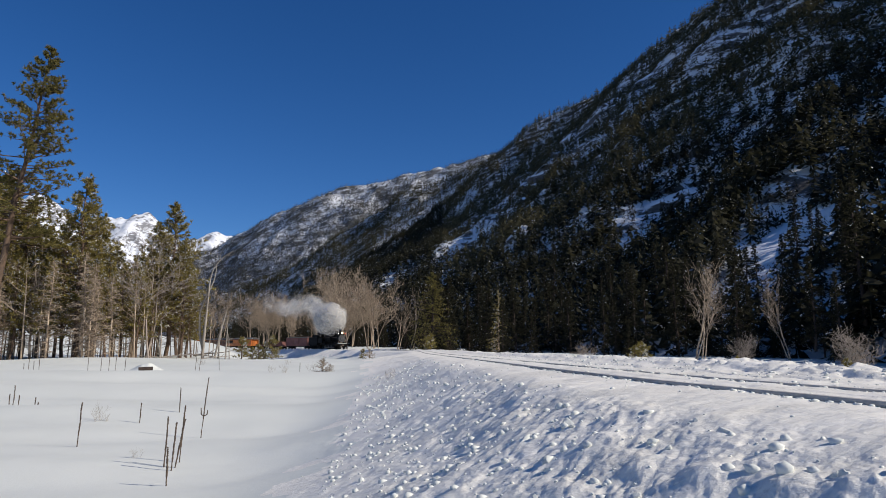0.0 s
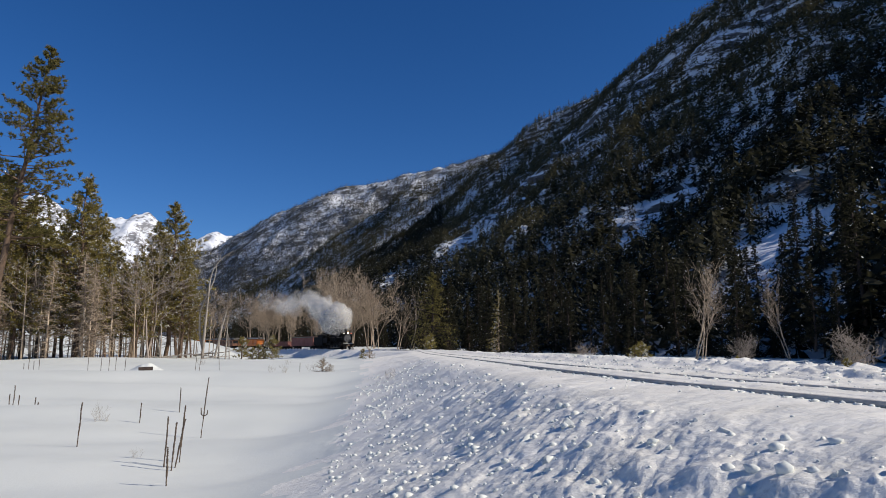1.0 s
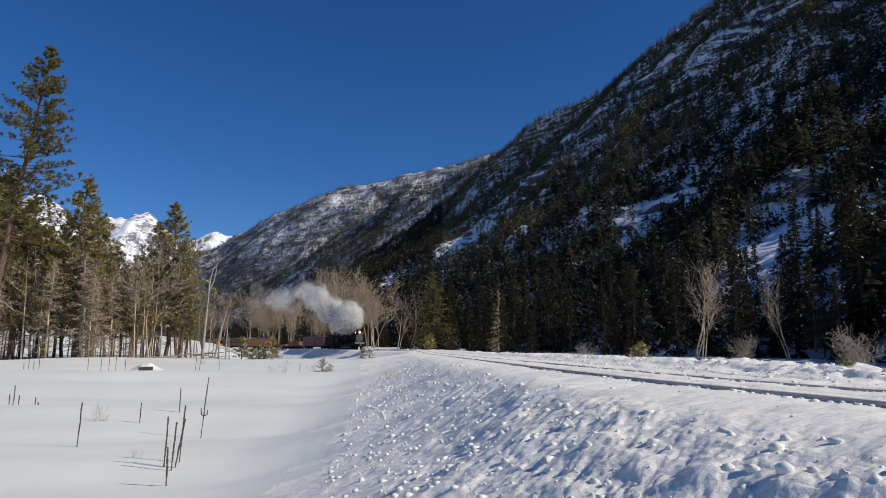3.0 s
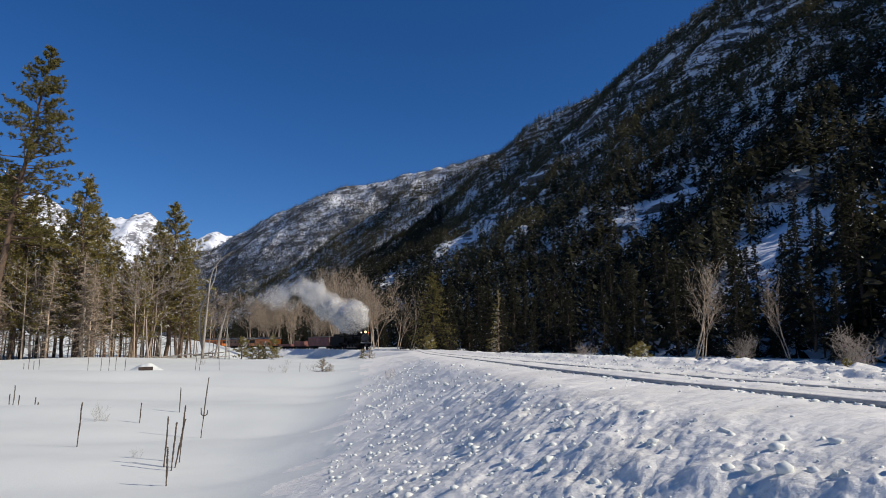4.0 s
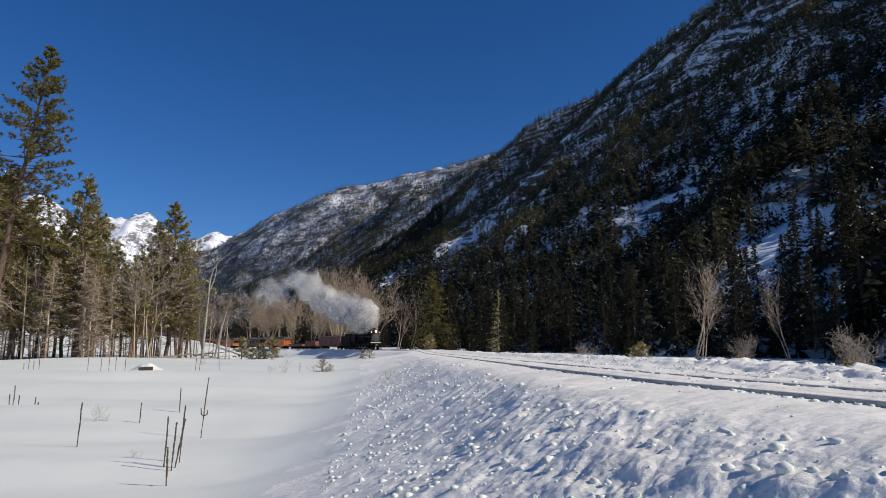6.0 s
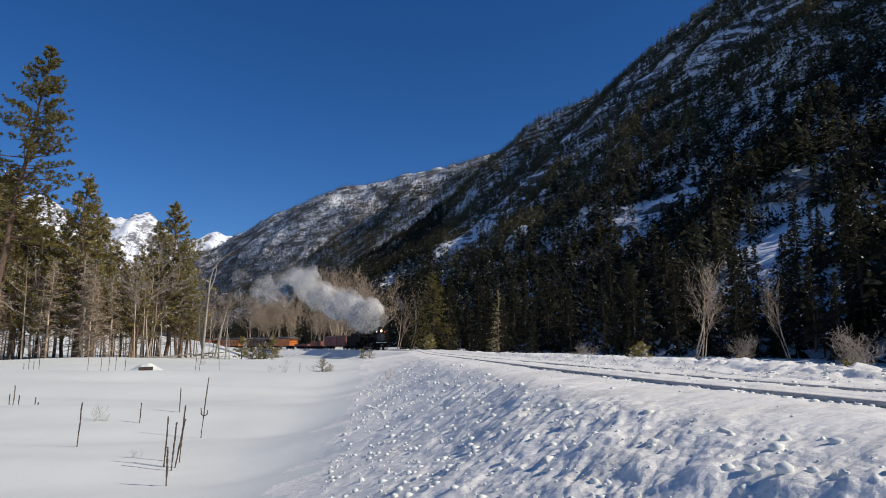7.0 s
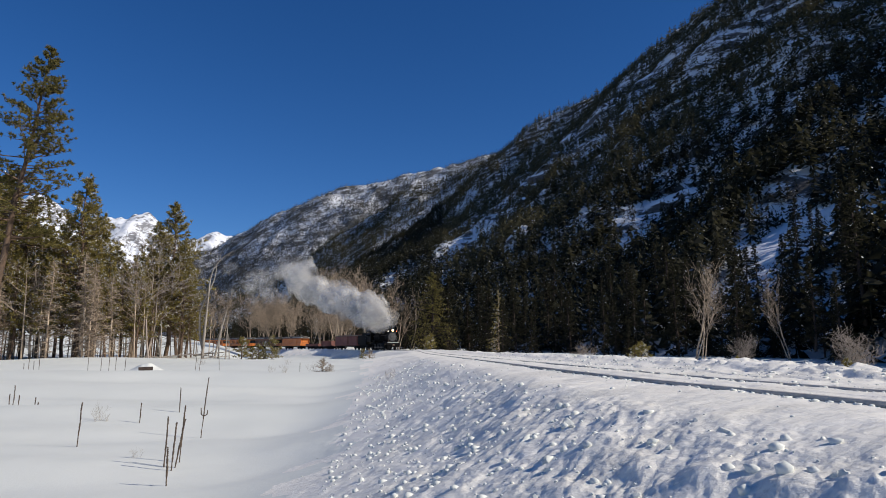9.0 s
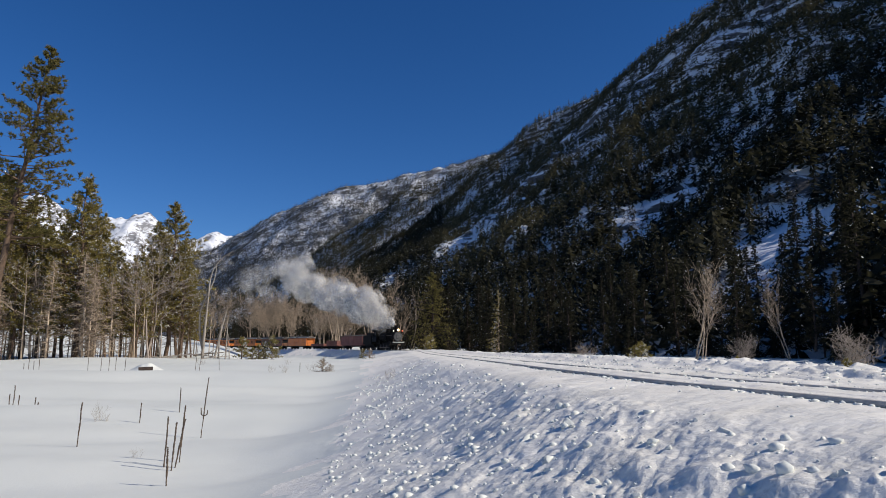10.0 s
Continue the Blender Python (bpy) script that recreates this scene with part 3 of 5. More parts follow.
spots = pick_places(far_side, 95000, 27, lambda x, y, z, v, r: r < (0.9 + 0.6 * fbm(x * 0.004, y * 0.004, 3, 221)) * np.interp(v, [0, 0.6, 0.85, 1], [1.2, 0.9, 0.6, 0.4]))
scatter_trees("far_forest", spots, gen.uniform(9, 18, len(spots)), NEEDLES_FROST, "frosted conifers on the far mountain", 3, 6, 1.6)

# ================= trees =================


def prisms(segs, sides=4):
    """Tapered sticks from rows of start, end and the two radii, as one set of corners and faces."""
    P = np.array([s[0] for s in segs], float)
    Q = np.array([s[1] for s in segs], float)
    r0 = np.array([s[2] for s in segs], float)
    r1 = np.array([s[3] for s in segs], float)
    d = Q - P
    d /= np.maximum(np.linalg.norm(d, axis=1), 1e-6)[:, None]
    ref = np.where(np.abs(d[:, 2:3]) > 0.9, np.array([[1.0, 0, 0]]), np.array([[0, 0, 1.0]]))
    a = np.cross(d, ref)
    a /= np.linalg.norm(a, axis=1)[:, None]
    b = np.cross(d, a)
    ang = np.arange(sides) * 2 * math.pi / sides
    ring = np.cos(ang)[None, :, None] * a[:, None] + np.sin(ang)[None, :, None] * b[:, None]
    V = np.concatenate([P[:, None] + ring * r0[:, None, None], Q[:, None] + ring * r1[:, None, None]], 1)
    j = np.arange(sides)
    f = np.stack([j, (j + 1) % sides, sides + (j + 1) % sides, sides + j], -1)
    F = f[None] + (np.arange(len(segs)) * 2 * sides)[:, None, None]
    return V.reshape(-1, 3), F.reshape(-1, 4)


def blades(bases, ways, size, width, gen):
    """Needle sprays: slim triangles standing out from their bases."""
    n = len(bases)
    side = np.cross(ways, gen.normal(size=(n, 3)))
    side /= np.maximum(np.linalg.norm(side, axis=1), 1e-6)[:, None]
    w = (width * gen.uniform(0.6, 1.3, n))[:, None]
    V = np.stack([bases - side * w, bases + side * w, bases + ways * (size * gen.uniform(0.6, 1.3, n))[:, None]], 1)
    return V.reshape(-1, 3), np.arange(n * 3).reshape(n, 3)


def conifer(name, seed, h, clear, spread, limbs, tufts, per_tuft, size, width, droop, needles, bark, kind, ragged=0.3, foot=0.18, lean=0.0):
    """A conifer with its foot at the origin: a tapered, slightly bent trunk, limbs in uneven whorls, and tufts of needles."""
    gen = np.random.default_rng(seed)
    tree = new(name)
    bend = gen.normal(0, 0.012 * h, (9, 2)).cumsum(0) * 0.6
    zs = np.linspace(-0.35, h, 9)
    axis = np.stack([bend[:, 0] - bend[0, 0] + lean * np.maximum(zs, 0), bend[:, 1] - bend[0, 1], zs], 1)
    rad = foot * (1 - np.maximum(zs, 0) / h) ** 0.85 + 0.015
    V, F = prisms([(axis[k], axis[k + 1], rad[k], rad[k + 1]) for k in range(8)], 8)
    link_mesh("trunk", V, F, bark, tree)
    at = lambda z: np.array([np.interp(z, zs, axis[:, k]) for k in range(3)])
    sticks, bases, ways = [], [], []
    for k in range(limbs):
        f = (k + gen.random()) / limbs
        z = h * (clear + (0.985 - clear) * f)
        a = gen.uniform(0, 2 * math.pi)
        if kind == "pine":
            length = spread * (0.25 + 1.0 * np.sin(math.pi * min(1, 0.22 + 0.8 * f)) ** 0.8) * gen.uniform(1 - ragged, 1 + ragged) * (1 - 0.55 * f)
            rise = -0.12 + 0.65 * f + gen.normal(0, 0.16)
        else:
            length = spread * (1 - f) ** 0.75 * gen.uniform(1 - ragged, 1 + ragged) + 0.12
            rise = -droop * (1 - f) + 0.3 * f + gen.normal(0, 0.08)
        way = np.array([math.cos(a), math.sin(a), rise])
        way /= np.linalg.norm(way)
        p = at(z)
        mid = p + way * length * 0.55
        q = p + way * length + np.array([0, 0, (0.10 if kind == "pine" else -0.06) * length])
        sticks += [(p, mid, 0.012 + 0.012 * length, 0.008 + 0.006 * length), (mid, q, 0.008 + 0.006 * length, 0.004)]
        n = max(2, int(tufts * (0.4 + 0.6 * length / spread)))
        for j in range(n):
            g = (0.35 if kind == "pine" else 0.12) + (1.0 - (0.35 if kind == "pine" else 0.12)) * (j + gen.random()) / n
            c = (p + (mid - p) * g / 0.55) if g < 0.55 else mid + (q - mid) * (g - 0.55) / 0.45
            out = gen.normal(0, 1, 3) * np.array([1, 1, 0.45])
            c2 = c + out * (0.16 if kind == "pine" else 0.10) * length * (0.4 if kind == "pine" else 1.2 * (1.15 - g))
            if kind == "pine":
                c2[2] += 0.06 * length
            m = per_tuft
            dirs = gen.normal(0, 1, (m, 3)) * np.array([1, 1, 0.75]) + way * 0.55 + np.array([0, 0, 0.35 if kind == "pine" else -0.25])
            dirs /= np.linalg.norm(dirs, axis=1)[:, None]
            bases.append(np.repeat(c2[None], m, 0) + gen.normal(0, 0.035, (m, 3)))
            ways.append(dirs)
    # dead lower twigs
    for k in range(int(limbs * 0.22)):
        z = h * clear * gen.uniform(0.25, 1.0)
        a = gen.uniform(0, 2 * math.pi)
        L = spread * gen.uniform(0.15, 0.5)
        p = at(z)
        sticks.append((p, p + np.array([math.cos(a) * L, math.sin(a) * L, gen.uniform(-0.3, 0.15) * L]), 0.02, 0.005))
    V, F = prisms(sticks, 3)
    tagged(link_mesh("branchwork", V, F, bark, tree), kind="stuff")
    V, F = blades(np.concatenate(bases), np.concatenate(ways), size, width, gen)
    tagged(link_mesh("crown", V, F, needles, tree, smooth=False), kind="stuff")
    return tree


def bare_tree(name, seed, h, stems, mat, foot=0.14, spread=0.55, depth=4, kids=4, upright=0.5, wiggle=0.10, thin=0.014):
    """A leafless tree: forking stems, branches and fine twigs."""
    gen = np.random.default_rng(seed)
    tree = new(name)
    stem_segs, twig_segs = [], []

    def grow(p, way, length, r, level):
        n = 4 if level == 0 else 3
        for k in range(n):
            way = way + gen.normal(0, wiggle + 0.05 * level, 3)
            way[2] += 0.06 * upright
            way = way / np.linalg.norm(way)
            q = p + way * length / n
            r2 = r * (0.80 if k < n - 1 else 0.65)
            (stem_segs if level == 0 else twig_segs).append((p, q, r, r2))
            if level < depth and (k > 0 or level > 0):
                for _ in range(kids if level else max(2, kids - 1)):
                    side = gen.normal(0, 1, 3)
                    side -= way * side.dot(way)
                    side /= np.linalg.norm(side)
                    w2 = way * upright + side * spread + np.array([0, 0, 0.25 * upright])
                    w2 /= np.linalg.norm(w2)
                    if level >= depth - 1 and gen.random() < 0.58:
                        continue
                    grow(q, w2, length * gen.uniform(0.36, 0.58), r2 * gen.uniform(0.4, 0.6), level + 1)
            p, r = q, r2

    for s in range(stems):
        way = np.array([gen.normal(0, 0.16 if stems > 1 else 0.05), gen.normal(0, 0.16 if stems > 1 else 0.05), 1.0])
        grow(np.array([gen.normal(0, 0.15) if stems > 1 else 0, gen.normal(0, 0.15) if stems > 1 else 0, -0.25]), way / np.linalg.norm(way),
             h * gen.uniform(0.72, 0.85), foot * gen.uniform(0.7, 1), 0)
    V, F = prisms(stem_segs, 6)
    link_mesh("trunk", V, F, mat, tree)
    twig_segs = [(a, b, max(c, thin), max(e, thin * 0.8)) for a, b, c, e in twig_segs]
    V, F = prisms(twig_segs, 3)
    tagged(link_mesh("bare_crown", V, F, mat, tree), kind="stuff")
    return tree


def plant(made, x, y, size=1.0, turn=0.0, sink=0.0, squash=1.0, z=None):
    if z is None:
        z = float(ground_z(np.array([x]), np.array([y]))[0])
    return Matrix.LocRotScale((x, y, z - sink), Euler((0, 0, turn)), (size * squash, size * squash, size))


def grove(proto, label, category, group, spots):
    """The prototype at the first spot and copies at the others; spots: x, y, height in units of the prototype, turn."""
    tagged(proto, label, category, group)
    for k, (x, y, size, turn, *z) in enumerate(spots):
        m = plant(None, x, y, size, turn, 0.05, random.uniform(0.9, 1.15), z[0] if z else None)
        if k == 0:
            first = m
        else:
            copy_thing(proto, m)
    proto.matrix_basis = first


# the tall leaning pine at the wood's edge
tall_pine = conifer("tall_pine", 11, 22.0, 0.36, 3.1, 150, 13, 22, 0.22, 0.030, 0.2, NEEDLES_TALL, BARK, "pine", 0.35, 0.27, lean=0.115)
tall_pine.matrix_basis = plant(None, -30.8, 46.0, 1.0, 0.0, 0.1)
tagged(tall_pine, "tall leaning pine with a reddish trunk above the wood", "pine tree", "pines of the wood")

# the pine wood: x, y, size, turn
pine_a = conifer("pine_tree", 21, 14.0, 0.20, 2.5, 190, 8, 11, 0.27, 0.044, 0.2, NEEDLES, BARK, "pine", 0.4, 0.16)
pine_b = conifer("pine_tree", 22, 14.0, 0.27, 2.3, 170, 8, 11, 0.27, 0.044, 0.2, NEEDLES, BARK, "pine", 0.4, 0.15)
pine_c = conifer("pine_tree", 23, 12.0, 0.24, 1.7, 135, 8, 11, 0.27, 0.044, 0.2, NEEDLES, BARK, "pine", 0.45, 0.13)
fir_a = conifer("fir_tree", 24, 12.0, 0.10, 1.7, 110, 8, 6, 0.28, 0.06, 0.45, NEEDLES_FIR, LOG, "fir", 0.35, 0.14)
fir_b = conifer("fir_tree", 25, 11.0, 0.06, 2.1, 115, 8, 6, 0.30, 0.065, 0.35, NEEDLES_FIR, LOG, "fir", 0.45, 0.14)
WOOD_A = [(-34.5, 53, 1.07, 3.3), (-31.8, 52, 0.89, 0.1), (-26.8, 50, 0.98, 5.3), (-29.0, 52.5, 0.80, 0.3), (-33.2, 50, 1.00, 1.4), (-27.4, 54, 0.78, 2.2), (-22.6, 56, 0.92, 4.0), (-36.5, 54, 1.02, 5.0)]
WOOD_B = [(-35.0, 50.5, 0.95, 0.3), (-37.5, 51, 1.00, 1.9), (-28.7, 55.5, 0.91, 2.6), (-21.0, 55, 0.67, 2.2), (-31.8, 54, 0.76, 0.8), (-36.5, 58, 0.97, 2.9), (-23.7, 55.5, 0.80, 1.2), (-36.7, 60, 0.96, 3.7), (-39.5, 58, 1.05, 0.2), (-27.9, 58, 0.68, 5.0)]
WOOD_C = [(-31.6, 56, 0.83, 3.4), (-22.6, 50.8, 0.58, 0.2), (-24.8, 49, 0.62, 4.9), (-33.2, 49, 0.66, 4.9), (-36.0, 49, 0.70, 4.1), (-20.8, 57, 0.50, 4.1), (-24.2, 53.5, 0.67, 0.4), (-21.8, 57, 0.64, 2.0), (-25.8, 62, 0.86, 3.0), (-25.1, 65, 0.86, 4.4), (-21.9, 58.5, 0.57, 1.0), (-25.0, 58, 0.77, 2.2), (-34.5, 47.5, 0.72, 5.2), (-28.0, 48.5, 0.60, 0.9), (-30.2, 48, 0.66, 2.4), (-24.4, 52, 0.62, 3.1), (-24.4, 50, 0.64, 5.1)]
grove(pine_a, "broad green pine lightly dusted with snow", "pine tree", "pines of the wood", WOOD_A)
grove(pine_b, "green pine with bare lower trunk in the wood", "pine tree", "pines of the wood", WOOD_B)
grove(pine_c, "slim young pine with sparse olive crown", "pine tree", "pines of the wood", WOOD_C)

# bare poles and small leafless trees along the wood's edge
pole_a = bare_tree("bare_pole_tree", 31, 6.5, 1, TWIG, 0.065, 0.75, 2, 2, 0.35, 0.02, 0.010)
pole_b = bare_tree("bare_pole_tree", 32, 5.0, 1, BARK, 0.06, 0.8, 2, 2, 0.3, 0.02, 0.010)
aspen_a = bare_tree("bare_aspen", 33, 9.0, 1, TWIG_PALE, 0.13, 0.6, 3, 3, 0.5)
rng = random.Random(77)
poles_a, poles_b = [], []
for k in range(115):
    px = rng.uniform(-38, -19.6)
    py = 47 + rng.random() ** 1.3 * 16 + max(0, px + 26) * 0.4
    (poles_a if rng.random() < 0.45 else poles_b).append((px, py, rng.uniform(0.5, 1.25), rng.uniform(0, 6.28)))
grove(pole_a, "thin grey leafless pole tree in the wood", "bare tree", "poles of the wood", poles_a)
grove(pole_b, "thin dark leafless pole tree in the wood", "bare tree", "poles of the wood", poles_b)
grove(aspen_a, "pale leafless aspen at the wood's edge", "bare tree", "aspens", [(-21.2, 49.8, 0.86, 0.4), (-22.4, 52, 0.8, 4.0), (-28.6, 49.3, 0.62, 1.5)])

dry_pine = conifer("dry_pine", 35, 7.0, 0.10, 1.3, 90, 6, 4, 0.24, 0.014, 0.25, TWIG, TWIG, "fir", 0.45, 0.07)
rng = random.Random(78)
grove(dry_pine, "dry tan half-dead conifer in the wood", "conifer", "dry conifers of the wood",
      [(rng.uniform(-37, -22), rng.uniform(46.8, 52.0), rng.uniform(0.55, 1.1), rng.uniform(0, 6.28)) for _ in range(17)])


def limb(points, r0, r1, sides=8):
    """A bent, tapered stem in one skin through its points."""
    line, _ = smooth_line(points, 0.18)
    n = len(line)
    way = np.gradient(line, axis=0)
    way /= np.linalg.norm(way, axis=1)[:, None]
    a = np.cross(way, np.array([0.0, 1.0, 0.05]))
    a /= np.linalg.norm(a, axis=1)[:, None]
    b = np.cross(way, a)
    ang = np.arange(sides) * 2 * math.pi / sides
    k = np.arange(n)
    rad = r0 + (r1 - r0) * k / (n - 1)
    rad = rad * (1 + 0.10 * vnoise(k * 0.35, k * 0 + r0 * 90, 77))
    V = line[:, None] + (np.cos(ang)[None, :, None] * a[:, None] + np.sin(ang)[None, :, None] * b[:, None]) * rad[:, None, None]
    i = np.arange(n - 1)[:, None] * sides
    j = np.arange(sides)[None]
    F = np.stack([i + j, i + (j + 1) % sides, i + sides + (j + 1) % sides, i + sides + j], -1).reshape(-1, 4)
    return V.reshape(-1, 3), F


def dead_snag():
    """The tall, bleached snag: twin twisted stems and a few broken limbs."""
    tree = new("dead_snag")
    V, F = limb([(0, 0, -0.3), (0, 0, 0.8), (0.1, 0, 2.8), (0.2, 0, 4.5), (0.28, 0, 5.95), (0.5, 0, 6.95), (0.82, 0, 7.5), (1.3, 0, 8.0), (2.0, 0.1, 8.5)], 0.13, 0.018)
    link_mesh("trunk", V, F, DEAD_WOOD, tree)
    V, F = limb([(-0.02, 0.05, 0.7), (-0.3, 0.1, 1.7), (-0.42, 0.14, 3.0), (-0.36, 0.15, 3.9), (0.0, 0.15, 4.9), (0.3, 0.14, 5.5), (0.62, 0.12, 6.4), (0.74, 0.1, 7.6), (0.7, 0.1, 8.6)], 0.11, 0.018)
    link_mesh("stem", V, F, DEAD_WOOD, tree)
    for pts, r in (([(0.25, 0, 5.4), (-0.4, 0.1, 5.75), (-0.85, 0.1, 6.3)], 0.035), ([(0.28, 0, 5.9), (-0.15, -0.1, 6.3), (-0.35, -0.1, 6.9)], 0.025),
                   ([(0.15, 0, 3.9), (0.6, -0.1, 4.2), (0.8, -0.15, 4.7)], 0.025), ([(0.12, 0, 3.0), (-0.5, 0.1, 3.15), (-0.8, 0.15, 3.0)], 0.022),
                   ([(1.0, 0, 7.7), (1.0, 0.1, 8.2), (1.15, 0.1, 8.7)], 0.022), ([(1.5, 0, 8.15), (1.9, -0.1, 8.1), (2.2, -0.1, 8.25)], 0.02)):
        V, F = limb(pts, r, 0.006, 5)
        link_mesh("branch", V, F, DEAD_WOOD, tree)
    tree.matrix_basis = plant(None, -18.8, 54.0)
    tagged(tree, "tall bleached dead snag with twin twisted stems", "dead tree")


dead_snag()

# leaning dead poles near the snag
lean_pole = new("leaning_pole")
V, F = prisms([((0, 0, -0.3), (0.1, 0, 1.6), 0.075, 0.06), ((0.1, 0, 1.6), (0.3, 0, 3.4), 0.06, 0.03)], 7)
link_mesh("trunk", V, F, DEAD_WOOD, lean_pole)
V, F = prisms([((0.1, 0, 1.6), (0.35, 0.1, 2.0), 0.02, 0.006), ((0.2, 0, 2.4), (0.05, -0.1, 2.8), 0.02, 0.006)], 4)
link_mesh("branch", V, F, DEAD_WOOD, lean_pole)
tagged(lean_pole, "slim dead grey pole leaning in the snow", "dead tree", "dead poles")
for k, (x, y, s, tilt, turn) in enumerate([(-18.2, 55, 1.15, 7, 0.1), (-17.6, 54, 0.7, 0, 1.0), (-16.4, 53, 0.5, -3, 2.0), (-22.5, 55, 1.2, -20, 0.2), (-20.9, 51, 0.75, 4, 4.0), (-16.4, 52, 0.7, 2, 5)]):
    m = plant(None, x, y) @ Matrix.Rotation(radians(tilt), 4, "Y") @ Matrix.Rotation(turn, 4, "Z") @ Matrix.Scale(s, 4)
    if k == 0:
        lean_pole.matrix_basis = m
    else:
        copy_thing(lean_pole, m)

# leafless cottonwoods behind the railway
cotton_a = bare_tree("cottonwood", 41, 10.5, 2, TWIG, 0.10, 0.55, 3, 3, 0.6, 0.06, 0.020)
cotton_b = bare_tree("cottonwood", 42, 9.5, 3, TWIG, 0.09, 0.55, 3, 3, 0.6, 0.06, 0.020)
cotton_c = bare_tree("cottonwood", 43, 8.5, 3, TWIG, 0.08, 0.5, 3, 3, 0.65, 0.06, 0.020)
rng = random.Random(91)
rows = {0: [], 1: [], 2: []}
for k in range(11):
    cy = rng.uniform(150, 178)
    rows[k % 3].append((cy * rng.uniform(-0.160, -0.092), cy, rng.uniform(1.0, 1.5), rng.uniform(0, 6.28)))
for k in range(17):
    cy = rng.uniform(196, 232)
    rows[k % 3].append((cy * rng.uniform(-0.335, -0.205), cy, rng.uniform(0.95, 1.45), rng.uniform(0, 6.28)))
for k in range(8):
    cy = rng.uniform(180, 215)
    rows[k % 3].append((cy * rng.uniform(-0.21, -0.15), cy, rng.uniform(0.7, 1.1), rng.uniform(0, 6.28)))
grove(cotton_a, "leafless tan cottonwood behind the railway", "bare tree", "cottonwoods", rows[0])
grove(cotton_b, "leafless single-stemmed cottonwood behind the railway", "bare tree", "cottonwoods", rows[1])
grove(cotton_c, "leafless many-stemmed cottonwood behind the railway", "bare tree", "cottonwoods", rows[2])

# dark firs: behind the train, and along the foot of the shaded mountain
firs_a, firs_b = [], []
rng = random.Random(17)
for k in range(60):
    f = k / 59
    firs_a.append((-74 + 70 * f + rng.uniform(-2, 2), 232 - 62 * f + rng.uniform(-2, 30), rng.uniform(0.5, 0.9), rng.uniform(0, 6.28)))
FOOT_LINE = np.array([(-8, 150), (2, 128), (12, 105), (19, 85), (25, 66), (31, 48), (37, 34)], float)
for k in range(96):
    f = (k + rng.random()) / 96 * 6
    i = min(5, int(f))
    p = FOOT_LINE[i] + (FOOT_LINE[i + 1] - FOOT_LINE[i]) * (f - i)
    off = rng.random() ** 1.5 * 26
    x, y = p[0] + off * 0.85, p[1] + off * 0.5
    z = 0.3 + 0.55 * max(0, off - 4)
    (firs_a if rng.random() < 0.6 else firs_b).append((x, y, rng.uniform(0.42, 1.0), rng.uniform(0, 6.28), z))
for k in range(46):
    fx = rng.uniform(30, 74)
    fy = rng.uniform(34, 92)
    up = max(0.0, (fx - 31 - (65 - fy) * 0.26) * 0.62)
    if up > 1 and math.hypot(fx, fy) < 96 and math.hypot(fx - 0.5 * fy, 0) > 4.0:
        firs_a.append((fx, fy, rng.uniform(0.7, 1.2), rng.uniform(0, 6.28), up))
firs_b += [(-3.5, 126, 1.2, 1.4, 0.6), (1.0, 119, 1.25, 4.4, 0.6), (4.5, 122, 0.9, 2.4, 0.6), (7.0, 112, 1.0, 5.4, 0.6), (-7.5, 138, 0.95, 0.4, 0.6), (11, 104, 0.9, 2.9, 0.6), (-1.5, 120, 1.28, 0.4, 0.6), (8.6, 100, 0.8, 1.0, 0.5), (-4.2, 134, 1.0, 2.0, 0.6), (1.2, 126, 1.0, 3.0, 0.6)]
firs_a += [(26.0, 61, 0.85, 1.1, 0.4), (27.3, 63.5, 0.95, 2.7, 0.4), (28.6, 64, 0.8, 4.2, 0.4), (29.6, 66.5, 1.0, 0.6, 0.6), (27.5, 52, 0.95, 0.5, 1.5), (29.2, 54, 0.85, 2.5, 1.8)]
# below the avalanche chute they stay few and small
firs_a = [(x, y, min(size, 0.62), *rest) if 0.43 < x / y < 0.585 else (x, y, size, *rest) for k, (x, y, size, *rest) in enumerate(firs_a) if not (0.43 < x / y < 0.585 and k % 4 == 0)]
firs_b = [(x, y, min(size, 0.62), *rest) if 0.43 < x / y < 0.585 else (x, y, size, *rest) for k, (x, y, size, *rest) in enumerate(firs_b) if not (0.43 < x / y < 0.585 and k % 4 == 0)]
firs_a += [(44.3, 84.9, 0.95, 1.0, 9.4), (47.5, 86.5, 0.78, 3.0, 11.0)]
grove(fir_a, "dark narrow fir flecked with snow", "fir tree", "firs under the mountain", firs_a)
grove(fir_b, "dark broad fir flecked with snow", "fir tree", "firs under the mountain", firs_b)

# sunlit young pines, and leafless trees before the dark firs
sapling = conifer("young_pine", 51, 2.4, 0.08, 0.85, 46, 6, 12, 0.20, 0.02, 0.2, NEEDLES, BARK, "pine", 0.4, 0.04)
grove(sapling, "small young pine in the snow, lit by sun", "young pine", "young pines",
      [(-12.25, 49.5, 0.72, 0.0), (-13.5, 50.5, 0.5, 1.0), (-15.6, 53.5, 0.72, 2.0), (-14.2, 51.5, 0.42, 3.0), (-1.7, 95, 0.95, 4.0), (9.6, 34.5, 0.52, 0.5, 0.7), (10.2, 35.5, 0.62, 1.5, 0.65),
       (-13.0, 50.0, 0.36, 2.0), (-5.5, 47.5, 0.3, 5.0), (11.6, 27.2, 0.42, 2.2, 0.5), (14.6, 25.0, 0.38, 0.9, 0.55)])
foot_bare = bare_tree("bare_tree", 61, 7.6, 2, TWIG, 0.10, 0.42, 3, 2, 0.6, 0.06, 0.012)
